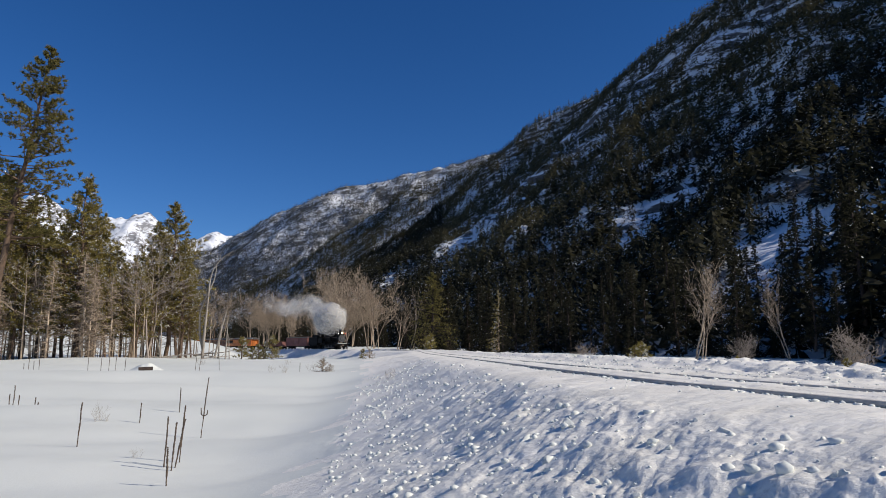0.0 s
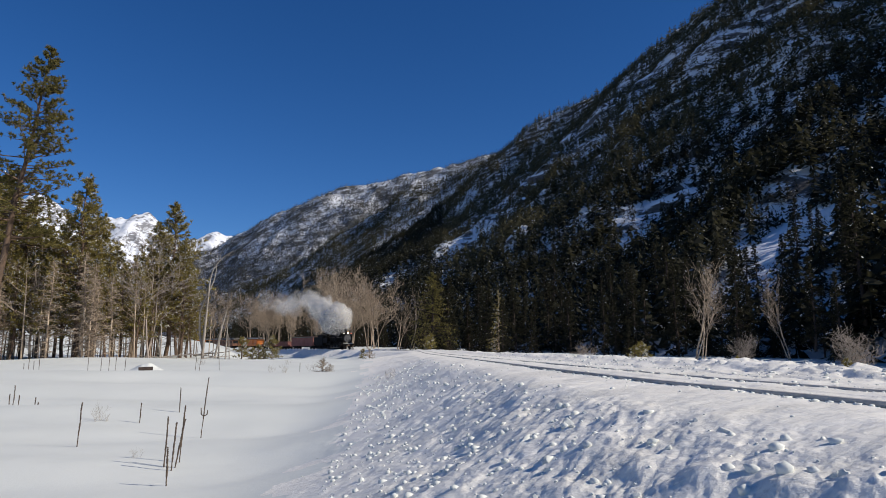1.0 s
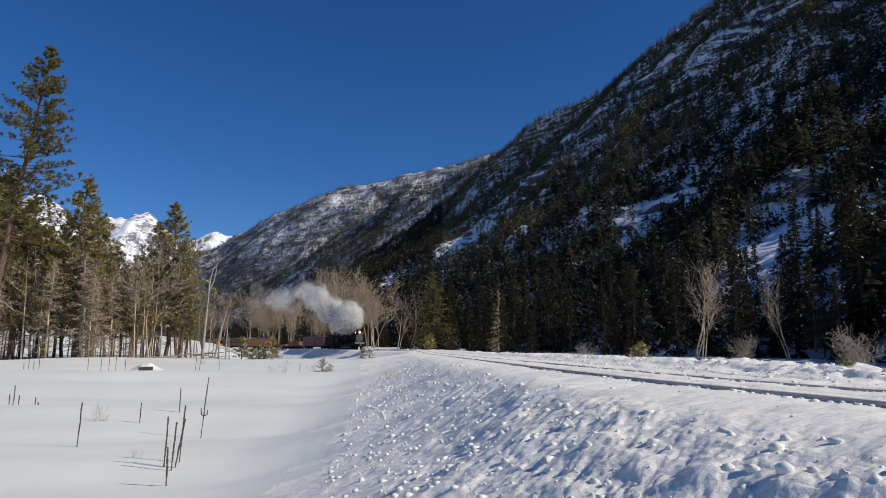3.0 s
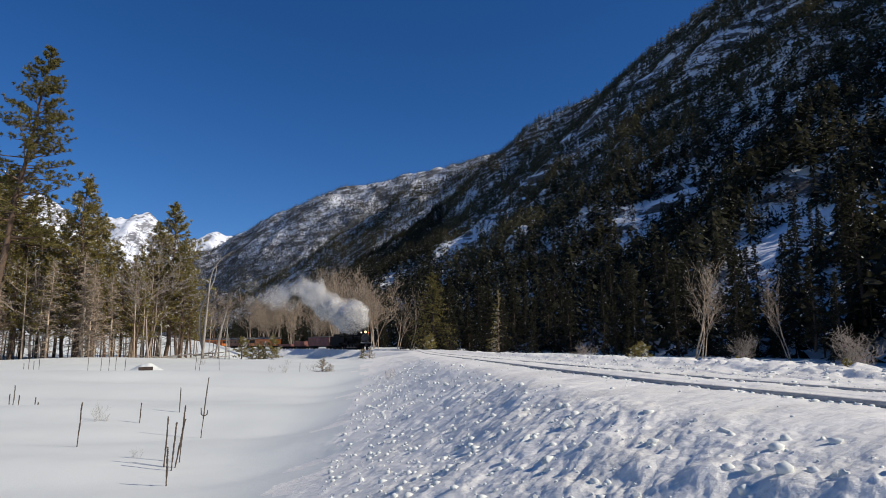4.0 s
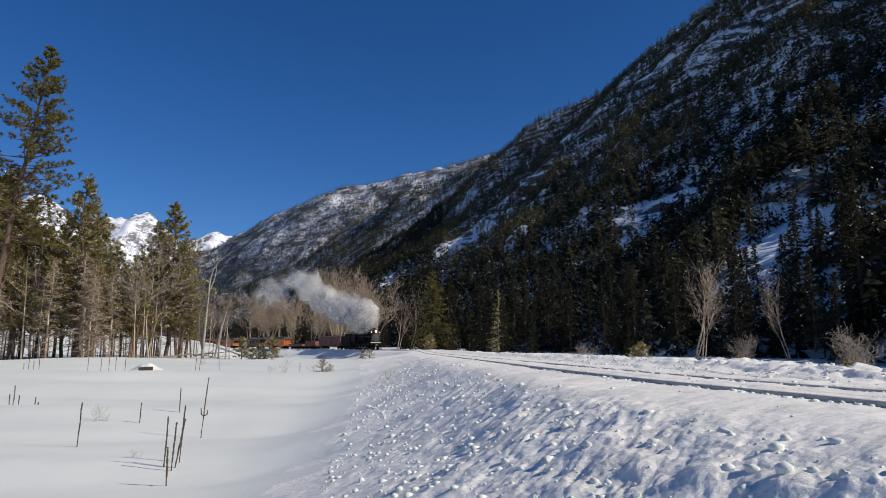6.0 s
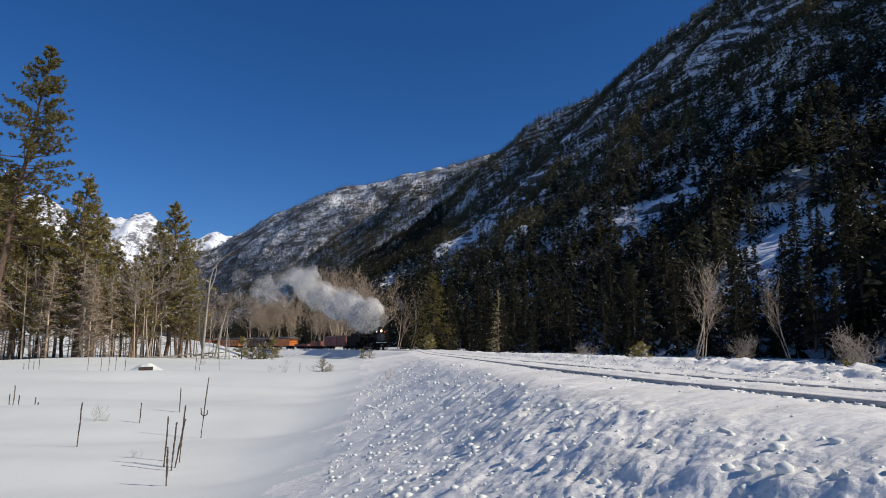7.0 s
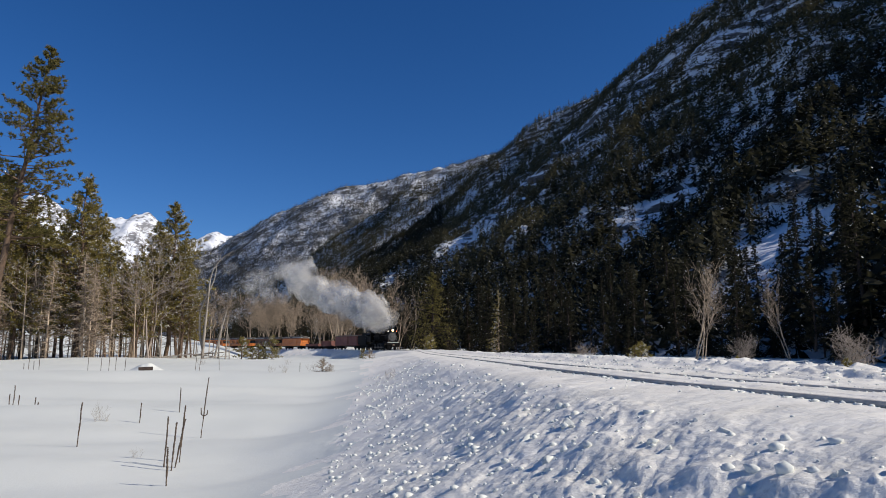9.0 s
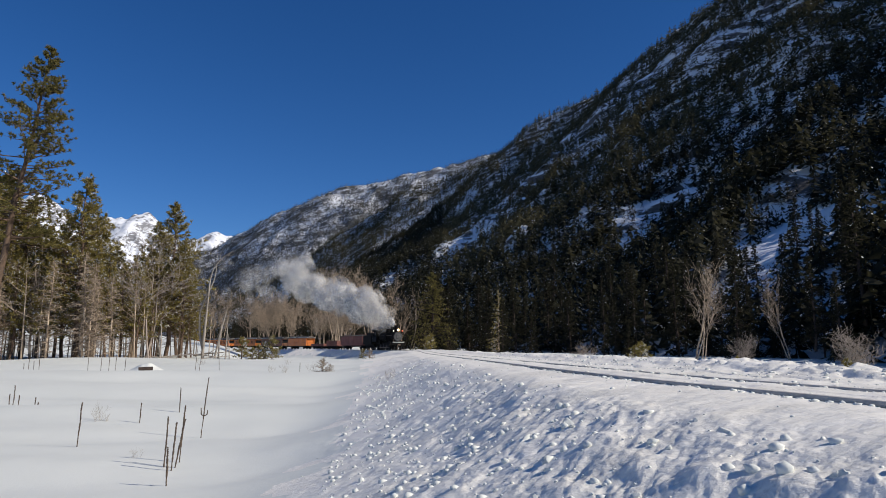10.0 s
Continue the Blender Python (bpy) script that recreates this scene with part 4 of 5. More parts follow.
grove(foot_bare, "leafless pale tree before the dark firs", "bare tree", "leafless trees under the mountain",
      [(20.6, 57, 0.88, 0.2, 0.4), (22.0, 59, 0.92, 2.0, 0.5), (28.4, 56, 0.78, 3.6, 0.6), (-6.6, 128, 1.35, 1.2, 0.6), (-9.0, 130, 1.2, 2.2, 0.6)])
shrub = bare_tree("bare_shrub", 63, 2.3, 7, TWIG_PALE, 0.028, 0.6, 3, 2, 0.6, 0.08, 0.006)
grove(shrub, "pale leafless shrub beyond the track", "shrub", "shrubs beyond the track", [(15.6, 25.6, 0.78, 0.0, 0.45), (8.3, 40, 0.6, 2.0, 0.5), (19.0, 44, 0.8, 3.0, 0.5)])

# a half-dead, thin conifer before the dark firs
thin_fir = conifer("thin_fir", 71, 10.2, 0.05, 1.9, 95, 6, 7, 0.24, 0.026, 0.30, NEEDLES, TWIG, "fir", 0.35, 0.10)
thin_fir.matrix_basis = plant(None, 8.3, 103, 1.0, 0, 0, 1.0, 0.4)
tagged(thin_fir, "thin greyish half-dead conifer before dark firs", "conifer")

# the broad old fir past which the engine comes
# needles paler than the other firs', standing in for sun on its crown
broad_fir = conifer("broad_fir", 72, 14.2, 0.05, 4.3, 170, 10, 8, 0.36, 0.06, 0.22, NEEDLES_TALL, LOG, "fir", 0.45, 0.22)
broad_fir.matrix_basis = plant(None, -1.8, 114, 1.0, 0.4, 0.1, 1.0, 0.4)
tagged(broad_fir, "broad old fir beside the railway, needles paled to a sunlit olive", "fir tree", "firs under the mountain")

# ================= the railway track =================


def rail(side):
    prof = [(-0.062, -0.15), (0.062, -0.15), (0.062, -0.135), (0.012, -0.12), (0.012, -0.05), (0.034, -0.035), (0.034, -0.004), (0.026, 0.0),
            (-0.026, 0.0), (-0.034, -0.004), (-0.034, -0.035), (-0.012, -0.05), (-0.012, -0.12), (-0.062, -0.135)]
    nrm = np.stack([-TRACK_DIR[:, 1], TRACK_DIR[:, 0]], 1)
    V = []
    for p, n in zip(TRACK, nrm):
        for a, z in prof:
            q = p + n * (side * 0.457 + a)
            V.append((q[0], q[1], RAIL_Z - 0.035 + z))
    k = len(prof)
    i = np.arange(len(TRACK) - 1)[:, None] * k
    j = np.arange(k)[None]
    F = np.stack([i + j, i + (j + 1) % k, i + k + (j + 1) % k, i + k + j], -1).reshape(-1, 4)
    ob = link_mesh("rail", np.array(V), F, RAIL_TOP, smooth=False)
    tagged(ob, "rusty narrow-gauge rail sunk in packed snow", "rail", "rails of the track", kind="structure")


rail(1)
rail(-1)

# ================= the train =================


def wheel(parent, name, x, y, z, r, mat=None, spokes=0):
    mat = mat or BLACK_IRON
    w = new(name)
    w.parent = parent
    w.location = (x, y, z)
    bm = bmesh.new()
    tube(bm, (0, -0.06, 0), (0, 0.06, 0), r, r, 20)
    flange = -0.06 if y > 0 else 0.06
    tube(bm, (0, flange - 0.015, 0), (0, flange + 0.015, 0), r + 0.025, r + 0.025, 20)
    me = bpy.data.meshes.new("tyre")
    bm.to_mesh(me)
    bm.free()
    me.materials.append(mat)
    t = new("tyre", me)
    t.parent = w
    bm = bmesh.new()
    out = 0.065 if y > 0 else -0.065
    for k in range(6):
        a = k * math.pi / 3
        tube(bm, (0, out, 0), (r * 0.85 * math.cos(a), out, r * 0.85 * math.sin(a)), r * 0.10, r * 0.08, 5)
    tube(bm, (0, out - 0.02, 0), (0, out * 1.5, 0), r * 0.25, r * 0.22, 10)
    part("hub", bm, GREY_IRON, w)
    return w


def truck(parent, x, wheels, span=1.5, r=0.35):
    bm = bmesh.new()
    for s in (-1, 1):
        box(bm, x - span / 2 - 0.25, x + span / 2 + 0.25, s * 0.66 - 0.05, s * 0.66 + 0.05, 0.36, 0.62, 0.02)
    box(bm, x - 0.2, x + 0.2, -0.75, 0.75, 0.42, 0.72, 0.02)
    part("truck_frame", bm, BLACK_IRON, parent)
    for dx in (-span / 2, span / 2):
        for s in (-1, 1):
            wheels.append((wheel(parent, "wheel", x + dx, s * 0.47, r, r), r))


def steam_engine(wheels):
    e = new("steam_locomotive")
    bm = bmesh.new()
    tube(bm, (-1.6, 0, 2.15), (3.3, 0, 2.15), 0.82, 0.74, 28)
    for x in (-0.9, 0.1, 1.1, 2.1, 3.2):
        tube(bm, (x, 0, 2.15), (x + 0.07, 0, 2.15), 0.815, 0.815, 28)
    part("boiler", bm, BLACK_IRON, e, "black riveted boiler", True)
    bm = bmesh.new()
    tube(bm, (3.3, 0, 2.15), (4.75, 0, 2.15), 0.77, 0.77, 28)
    part("smokebox", bm, BLACK_IRON, e)
    bm = bmesh.new()
    tube(bm, (4.75, 0, 2.15), (4.84, 0, 2.15), 0.74, 0.68, 28)
    tube(bm, (4.84, 0, 2.15), (4.93, 0, 2.15), 0.42, 0.30, 20)
    for k in range(10):
        a = k * math.pi / 5
        tube(bm, (4.8, 0.63 * math.cos(a), 2.15 + 0.63 * math.sin(a)), (4.9, 0.63 * math.cos(a), 2.15 + 0.63 * math.sin(a)), 0.04, 0.04, 6)
    part("smokebox_front", bm, GREY_IRON, e, "dark graphite smokebox door")
    bm = bmesh.new()
    tube(bm, (3.95, 0, 2.8), (3.95, 0, 3.05), 0.38, 0.26, 20)
    tube(bm, (3.95, 0, 3.05), (3.95, 0, 3.85), 0.24, 0.27, 20)
    tube(bm, (3.95, 0, 3.80), (3.95, 0, 3.92), 0.33, 0.30, 20)
    part("smokestack", bm, BLACK_IRON, e)
    for name, x, r, h in (("sand_dome", 2.3, 0.40, 0.62), ("steam_dome", 0.7, 0.42, 0.66)):
        bm = bmesh.new()
        tube(bm, (x, 0, 2.75), (x, 0, 2.9 + h * 0.6), r * 1.1, r, 20)
        bmesh.ops.create_uvsphere(bm, u_segments=20, v_segments=10, radius=r, matrix=Matrix.Translation((x, 0, 2.9 + h * 0.6)) @ Matrix.Diagonal((1, 1, 0.5, 1)))
        part(name, bm, BLACK_IRON, e, "", True)
    bm = bmesh.new()
    box(bm, 4.35, 4.85, -0.24, 0.24, 2.98, 3.42, 0.05)
    tube(bm, (4.84, 0, 3.2), (4.92, 0, 3.2), 0.23, 0.24, 18)
    lamp = part("headlight", bm, BLACK_IRON, e)
    bm = bmesh.new()
    tube(bm, (4.921, 0, 3.2), (4.94, 0, 3.2), 0.19, 0.17, 18)
    part("lens", bm, HEADLIGHT, lamp, "glowing warm headlight lens")
    for s, m in ((-1, MARKER), (1, MARKER_RED)):
        bm = bmesh.new()
        box(bm, 4.5, 4.72, s * 0.74 - 0.11, s * 0.74 + 0.11, 2.92, 3.18, 0.03)
        k = part("marker_lamp", bm, BLACK_IRON, e)
        bm = bmesh.new()
        tube(bm, (4.721, s * 0.74, 3.06), (4.74, s * 0.74, 3.06), 0.085, 0.08, 12)
        part("lens", bm, MARKER if s < 0 else m, k)
    bm = bmesh.new()
    tube(bm, (3.2, -0.08, 3.05), (3.2, 0.08, 3.05), 0.05, 0.05, 8)
    tube(bm, (3.2, 0, 2.98), (3.2, 0, 3.22), 0.17, 0.08, 12)
    part("bell", bm, STEEL, e)
    # cab with its window openings framed in
    bm = bmesh.new()
    for s in (-1, 1):
        y0, y1 = (1.22, 1.26) if s > 0 else (-1.26, -1.22)
        box(bm, -3.9, -1.9, y0, y1, 1.35, 2.35)
        box(bm, -3.9, -1.9, y0, y1, 3.05, 3.3)
        for x0, x1 in ((-3.9, -3.7), (-2.95, -2.8), (-2.1, -1.9)):
            box(bm, x0, x1, y0, y1, 2.35, 3.05)
    box(bm, -1.94, -1.9, -1.22, 1.22, 1.35, 3.3)
    part("cab", bm, BLACK_IRON, e)
    bm = bmesh.new()
    for k in range(8):
        a0, a1 = math.pi * k / 8, math.pi * (k + 1) / 8
        y0, y1 = -1.38 * math.cos(a0), -1.38 * math.cos(a1)
        z0, z1 = 3.28 + 0.36 * math.sin(a0), 3.28 + 0.36 * math.sin(a1)
        v = [bm.verts.new(c) for c in ((-4.2, y0, z0), (-4.2, y1, z1), (-1.7, y1, z1), (-1.7, y0, z0),
                                       (-4.2, y0, z0 + .05), (-4.2, y1, z1 + .05), (-1.7, y1, z1 + .05), (-1.7, y0, z0 + .05))]
        for f in ((0, 1, 2, 3), (7, 6, 5, 4), (0, 4, 5, 1), (3, 2, 6, 7)):
            bm.faces.new([v[i] for i in f])
    part("cab_roof", bm, ROOF, e)
    bm = bmesh.new()
    box(bm, -4.0, 4.9, -0.55, 0.55, 0.95, 1.25, 0.03)
    box(bm, -2.2, -1.0, -0.9, 0.9, 1.0, 1.7, 0.03)
    part("frame", bm, BLACK_IRON, e)
    for s in (-1, 1):
        bm = bmesh.new()
        box(bm, -1.9, 4.3, s * 1.0 - 0.22, s * 1.0 + 0.22, 1.62, 1.67)
        part("running_board", bm, BLACK_IRON, e)
        bm = bmesh.new()
        tube(bm, (3.3, s * 0.98, 0.82), (4.4, s * 0.98, 0.82), 0.33, 0.33, 18)
        tube(bm, (3.3, s * 0.92, 1.28), (4.4, s * 0.92, 1.28), 0.2, 0.2, 14)
        part("cylinder", bm, BLACK_IRON, e)
        bm = bmesh.new()
        box(bm, -1.55, 2.75, s * 0.78 - 0.03, s * 0.78 + 0.03, 0.40, 0.52, 0.01)
        part("side_rod", bm, STEEL, e)
    for y in (0.75, -0.75):
        bm = bmesh.new()
        tube(bm, (1.4, y * 1.15, 1.7), (1.4, y * 1.15, 2.5), 0.17, 0.17, 12)
        tube(bm, (1.75, y * 1.15, 1.8), (1.75, y * 1.15, 2.4), 0.13, 0.13, 12)
        part("air_pump", bm, BLACK_IRON, e)
    bm = bmesh.new()
    box(bm, 4.9, 5.15, -1.15, 1.15, 0.85, 1.2, 0.03)
    part("pilot_beam", bm, BLACK_IRON, e)
    bm = bmesh.new()
    for k in range(13):
        y = -1.05 + 2.1 * k / 12
        tip = 5.85 - 0.55 * abs(y)
        tube(bm, (5.15, y * 0.9, 0.88), (tip, y, 0.14), 0.035, 0.035, 6)
    tube(bm, (5.25, -1.08, 0.13), (5.86, 0, 0.13), 0.04, 0.04, 6)
    tube(bm, (5.25, 1.08, 0.13), (5.86, 0, 0.13), 0.04, 0.04, 6)
    part("cowcatcher", bm, BLACK_IRON, e)
    bm = bmesh.new()
    box(bm, 5.15, 5.45, -0.2, 0.2, 0.72, 0.98, 0.04)
    part("coupler", bm, STEEL, e)
    bm = bmesh.new()
    for s in (-1, 1):
        tube(bm, (-1.8, s * 0.9, 2.35), (4.3, s * 0.86, 2.35), 0.022, 0.022, 6)
        tube(bm, (4.75, s * 0.7, 1.75), (5.1, s * 0.85, 1.2), 0.03, 0.03, 6)
    part("handrail", bm, STEEL, e)
    bm = bmesh.new()
    box(bm, 4.86, 5.12, -0.95, 0.95, 1.2, 1.3, 0.04)
    part("snow_cap", bm, SNOW_LUMP, e, "snow packed on the front platform")
    for x in (-1.35, 0.0, 1.3, 2.55):
        for s in (-1, 1):
            wheels.append((wheel(e, "driving_wheel", x, s * 0.55, 0.56, 0.56), 0.56))
    for x in (4.75, -3.1):
        for s in (-1, 1):
            wheels.append((wheel(e, "wheel", x, s * 0.47, 0.36, 0.36), 0.36))
    return tagged(e, "black steam locomotive with a lit headlight", "locomotive", "the train")


def tender(wheels):
    t = new("tender")
    bm = bmesh.new()
    box(bm, -3.5, 3.4, -1.18, 1.18, 0.95, 2.5, 0.06)
    part("tank", bm, BLACK_IRON, t)
    bm = bmesh.new()
    for s in (-1, 1):
        box(bm, -0.6, 3.4, s * 1.1 - 0.04, s * 1.1 + 0.04, 2.5, 2.95)
    box(bm, -0.66, -0.6, -1.1, 1.1, 2.5, 2.95)
    part("coal_bunker", bm, BLACK_IRON, t)
    gen = np.random.default_rng(3)
    gx, gy = np.meshgrid(np.linspace(-0.55, 3.3, 18), np.linspace(-1.0, 1.0, 10), indexing="ij")
    gz = 2.6 + 0.4 * np.cos(gy * 1.3) * np.exp(-((gx - 1.2) / 1.8) ** 2) + gen.uniform(-0.06, 0.06, gx.shape)
    i = np.arange(17)[:, None] * 10 + np.arange(9)[None]
    link_mesh("coal", np.stack([gx, gy, gz], -1).reshape(-1, 3), np.stack([i, i + 10, i + 11, i + 1], -1).reshape(-1, 4), BLACK_IRON, t, "heaped coal", False)
    bm = bmesh.new()
    box(bm, -3.7, 3.6, -0.8, 0.8, 0.72, 0.95, 0.03)
    part("frame", bm, BLACK_IRON, t)
    bm = bmesh.new()
    for y in (-0.3, 0.3):
        tube(bm, (-3.52, y, 1.0), (-3.52, y, 2.5), 0.02, 0.02, 6)
    for k in range(5):
        tube(bm, (-3.52, -0.3, 1.1 + k * 0.3), (-3.52, 0.3, 1.1 + k * 0.3), 0.02, 0.02, 6)
    part("ladder", bm, STEEL, t)
    truck(t, -2.2, wheels, 1.5, 0.38)
    truck(t, 2.2, wheels, 1.5, 0.38)
    for c in t.children:
        if c.type == "MESH":
            c.data.transform(Matrix.Diagonal((0.6, 1, 1, 1)))
        else:
            c.location.x *= 0.6
    return tagged(t, "black coal tender behind the locomotive", "tender", "the train")


def boxcar(wheels):
    c = new("boxcar")
    L, W = 5.7, 1.12
    bm = bmesh.new()
    box(bm, -L, L, -W, W, 0.95, 3.0, 0.02)
    part("body", bm, OXIDE, c)
    for s in (-1, 1):
        bm = bmesh.new()
        for k in range(25):
            x = -L + 2 * L * (k + 0.5) / 25
            box(bm, x - L / 25 * 0.86, x + L / 25 * 0.86, s * (W + 0.012) - 0.012, s * (W + 0.012) + 0.012, 1.0, 2.95)
        part("siding", bm, OXIDE, c, "vertical oxide-red boards")
    for s in (-1, 1):
        bm = bmesh.new()
        box(bm, -1.0, 1.0, s * (W + 0.07) - 0.03, s * (W + 0.07) + 0.03, 1.05, 2.9, 0.01)
        tube(bm, (-1.3, s * (W + 0.09), 2.93), (2.4, s * (W + 0.09), 2.93), 0.03, 0.03, 6)
        part("door", bm, OXIDE, c)
        for x in (-L + 0.3, -1.5, 1.5, L - 0.3):
            bm = bmesh.new()
            box(bm, x - 0.05, x + 0.05, s * (W + 0.05) - 0.02, s * (W + 0.05) + 0.02, 0.98, 2.95)
            part("post", bm, BROWN, c)
    bm = bmesh.new()
    for k in range(6):
        y0, y1 = -1.2 + 0.4 * k, -1.2 + 0.4 * (k + 1)
        z = lambda y: 3.22 - 0.16 * abs(y)
        v = [bm.verts.new(p) for p in ((-L - 0.1, y0, z(y0)), (L + 0.1, y0, z(y0)), (L + 0.1, y1, z(y1)), (-L - 0.1, y1, z(y1)),
                                       (-L - 0.1, y0, z(y0) - 0.08), (L + 0.1, y0, z(y0) - 0.08), (L + 0.1, y1, z(y1) - 0.08), (-L - 0.1, y1, z(y1) - 0.08))]
        for f in ((0, 1, 2, 3), (7, 6, 5, 4), (0, 3, 7, 4), (1, 5, 6, 2), (0, 4, 5, 1), (3, 2, 6, 7)):
            bm.faces.new([v[i] for i in f])
    part("roof", bm, ROOF, c)
    bm = bmesh.new()
    box(bm, -L - 0.1, L + 0.1, -0.25, 0.25, 3.26, 3.31)
    part("roof_walk", bm, OXIDE, c)
    bm = bmesh.new()
    box(bm, -L - 0.3, L + 0.3, -0.6, 0.6, 0.7, 0.95, 0.03)
    part("frame", bm, BLACK_IRON, c)
    truck(c, -4.4, wheels)
    truck(c, 4.4, wheels)
    return tagged(c, "faded oxide-red wooden boxcar", "boxcar", "the train")


def gondola(wheels, L, top, label):
    c = new("gondola_car")
    bm = bmesh.new()
    box(bm, -L, L, -1.12, 1.12, 0.85, 1.05, 0.02)
    part("deck", bm, OXIDE, c)
    for s in (-1, 1):
        bm = bmesh.new()
        n = max(1, int((top - 1.05) / 0.25))
        for k in range(n):
            box(bm, -L, L, s * 1.08 - 0.035, s * 1.08 + 0.035, 1.06 + k * (top - 1.05) / n, 1.04 + (k + 1) * (top - 1.05) / n)
        part("side", bm, OXIDE, c)
        for k in range(9):
            x = -L + 0.25 + (2 * L - 0.5) * k / 8
            bm = bmesh.new()
            box(bm, x - 0.05, x + 0.05, s * 1.15 - 0.03, s * 1.15 + 0.03, 0.85, top, 0.01)
            part("stake", bm, BROWN, c)
        bm = bmesh.new()
        box(bm, s * L - 0.04, s * L + 0.04, -1.08, 1.08, 1.05, top)
        part("end", bm, OXIDE, c)
    bm = bmesh.new()
    box(bm, -L - 0.3, L + 0.3, -0.55, 0.55, 0.66, 0.85, 0.03)
    part("frame", bm, BLACK_IRON, c)
    truck(c, -L + 1.3, wheels)
    truck(c, L - 1.3, wheels)
    return tagged(c, label, "open car", "the train")


def coach(wheels, paint, windows, label, L=5.7):
    c = new("passenger_coach" if windows else "baggage_car")
    W = 1.2
    bm = bmesh.new()
    box(bm, -L, L, -W, W, 0.95, 1.75, 0.02)
    box(bm, -L, L, -W, W, 2.55, 2.85, 0.02)
    part("body", bm, paint, c)
    bm = bmesh.new()
    box(bm, -L + 0.1, L - 0.1, -W + 0.08, W - 0.08, 1.70, 2.6)
    part("window_glass" if windows else "inner_wall", bm, GLASS_DARK if windows else paint, c)
    n = 15 if windows else 11
    for s in (-1, 1):
        for k in range(n + 1):
            x = -L + 0.12 + (2 * L - 0.24) * k / n
            w = 0.16 if windows else 0.36
            bm = bmesh.new()
            box(bm, x - w + (0 if k else 0.05), x + w - (0 if k < n else 0.05), s * (W - 0.05) - 0.05, s * (W - 0.05) + 0.05, 1.74, 2.56)
            part("pillar" if windows else "board", bm, paint, c)
        bm = bmesh.new()
        box(bm, -L, L, s * (W + 0.015) - 0.015, s * (W + 0.015) + 0.015, 1.68, 1.74)
        part("belt_rail", bm, BROWN, c)
        if not windows:
            for x in (-1.9, 2.0):
                bm = bmesh.new()
                box(bm, x - 0.8, x + 0.8, s * (W + 0.035) - 0.03, s * (W + 0.035) + 0.03, 1.0, 2.75, 0.01)
                part("door", bm, paint, c)
    for z0, z1, hw, name in ((2.85, 3.08, 1.32, "roof"), (3.08, 3.42, 0.68, "clerestory")):
        bm = bmesh.new()
        m = 6
        for k in range(m):
            a0, a1 = math.pi * k / m, math.pi * (k + 1) / m
            q = []
            for a in (a0, a1):
                y, z = -hw * math.cos(a), z0 + (z1 - z0) * math.sin(a) ** 0.6
                q += [(-L - 0.45, y, z), (L + 0.45, y, z), (-L - 0.45, y, z0 - 0.04), (L + 0.45, y, z0 - 0.04)]
            v = [bm.verts.new(p) for p in q]
            for f in ((0, 1, 5, 4), (2, 6, 7, 3), (0, 4, 6, 2), (1, 3, 7, 5)):
                try:
                    bm.faces.new([v[i] for i in f])
                except ValueError:
                    pass
        part(name, bm, ROOF, c)
    bm = bmesh.new()
    for s in (-1, 1):
        box(bm, -L - 0.42, -0.3 * L, s * 1.02 - 0.2, s * 1.02 + 0.2, 3.045, 3.10, 0.02)
        box(bm, 0.1 * L, L + 0.42, s * 1.02 - 0.2, s * 1.02 + 0.2, 3.045, 3.10, 0.02)
    part("roof_snow", bm, SNOW_LUMP, c, "snow left along the eaves")
    bm = bmesh.new()
    box(bm, -L - 0.75, L + 0.75, -0.6, 0.6, 0.7, 0.95, 0.03)
    part("frame", bm, BLACK_IRON, c)
    for s in (-1, 1):
        bm = bmesh.new()
        x = s * (L + 0.4)
        box(bm, x - 0.38, x + 0.38, -1.15, 1.15, 0.92, 1.0)
        for y in (-1.1, 1.1):
            tube(bm, (x + s * 0.34, y, 1.0), (x + s * 0.34, y, 2.9), 0.025, 0.025, 6)
        tube(bm, (x + s * 0.34, -1.1, 1.85), (x + s * 0.34, 1.1, 1.85), 0.025, 0.025, 6)
        part("end_platform", bm, BLACK_IRON, c)
    truck(c, -L + 1.5, wheels)
    truck(c, L - 1.5, wheels)
    return tagged(c, label, "railway car", "the train")


# thing, half the distance between its truck middles, distance of its middle behind the train's front
WHEELS = []
TRAIN = []
for made, half, middle in ((steam_engine, 3.0, 4.9), (tender, 1.3, 11.3), (boxcar, 4.4, 19.5)):
    TRAIN.append([made(own := []), half, middle, own])
TRAIN.append([gondola(own := [], 2.7, 2.1, "faded red high-sided gondola car"), 1.5, 28.8, own])
TRAIN.append([gondola(own := [], 3.4, 1.45, "low faded red open car"), 2.1, 35.7, own])
for k in range(7):
    first = k == 0
    TRAIN.append([coach(own := [], ORANGE if k in (0, 2, 4) else BROWN if k == 1 else ORANGE, not first,
                        "bright orange baggage car with closed doors" if first else "orange passenger coach with dark clerestory roof", 4.7 if first else 5.6), 3.2 if first else 4.1, 45.2 if first else 44.5 + 12.7 * k, own])

# the narrow-gauge cars are lower and shorter than the engine
for car, half, middle, own in TRAIN[2:]:
    car.scale = (0.88, 0.84, 0.84)

FRONT_S = float(track_offset(np.array([-7.4]), np.array([110.0]))[1][0]) - 0.5
SPEED = 2.6


def front_s(t):
    return FRONT_S + SPEED * (10.0 - t)


def car_pose(t, half, middle):
    s = front_s(t) + middle
    a, b = track_at(s - half), track_at(s + half)
    d = a - b
    return pose((a[0] + b[0]) / 2, (a[1] + b[1]) / 2, RAIL_Z - 0.03, 0, 0, math.degrees(math.atan2(d[1], d[0])))


# ================= the steam =================


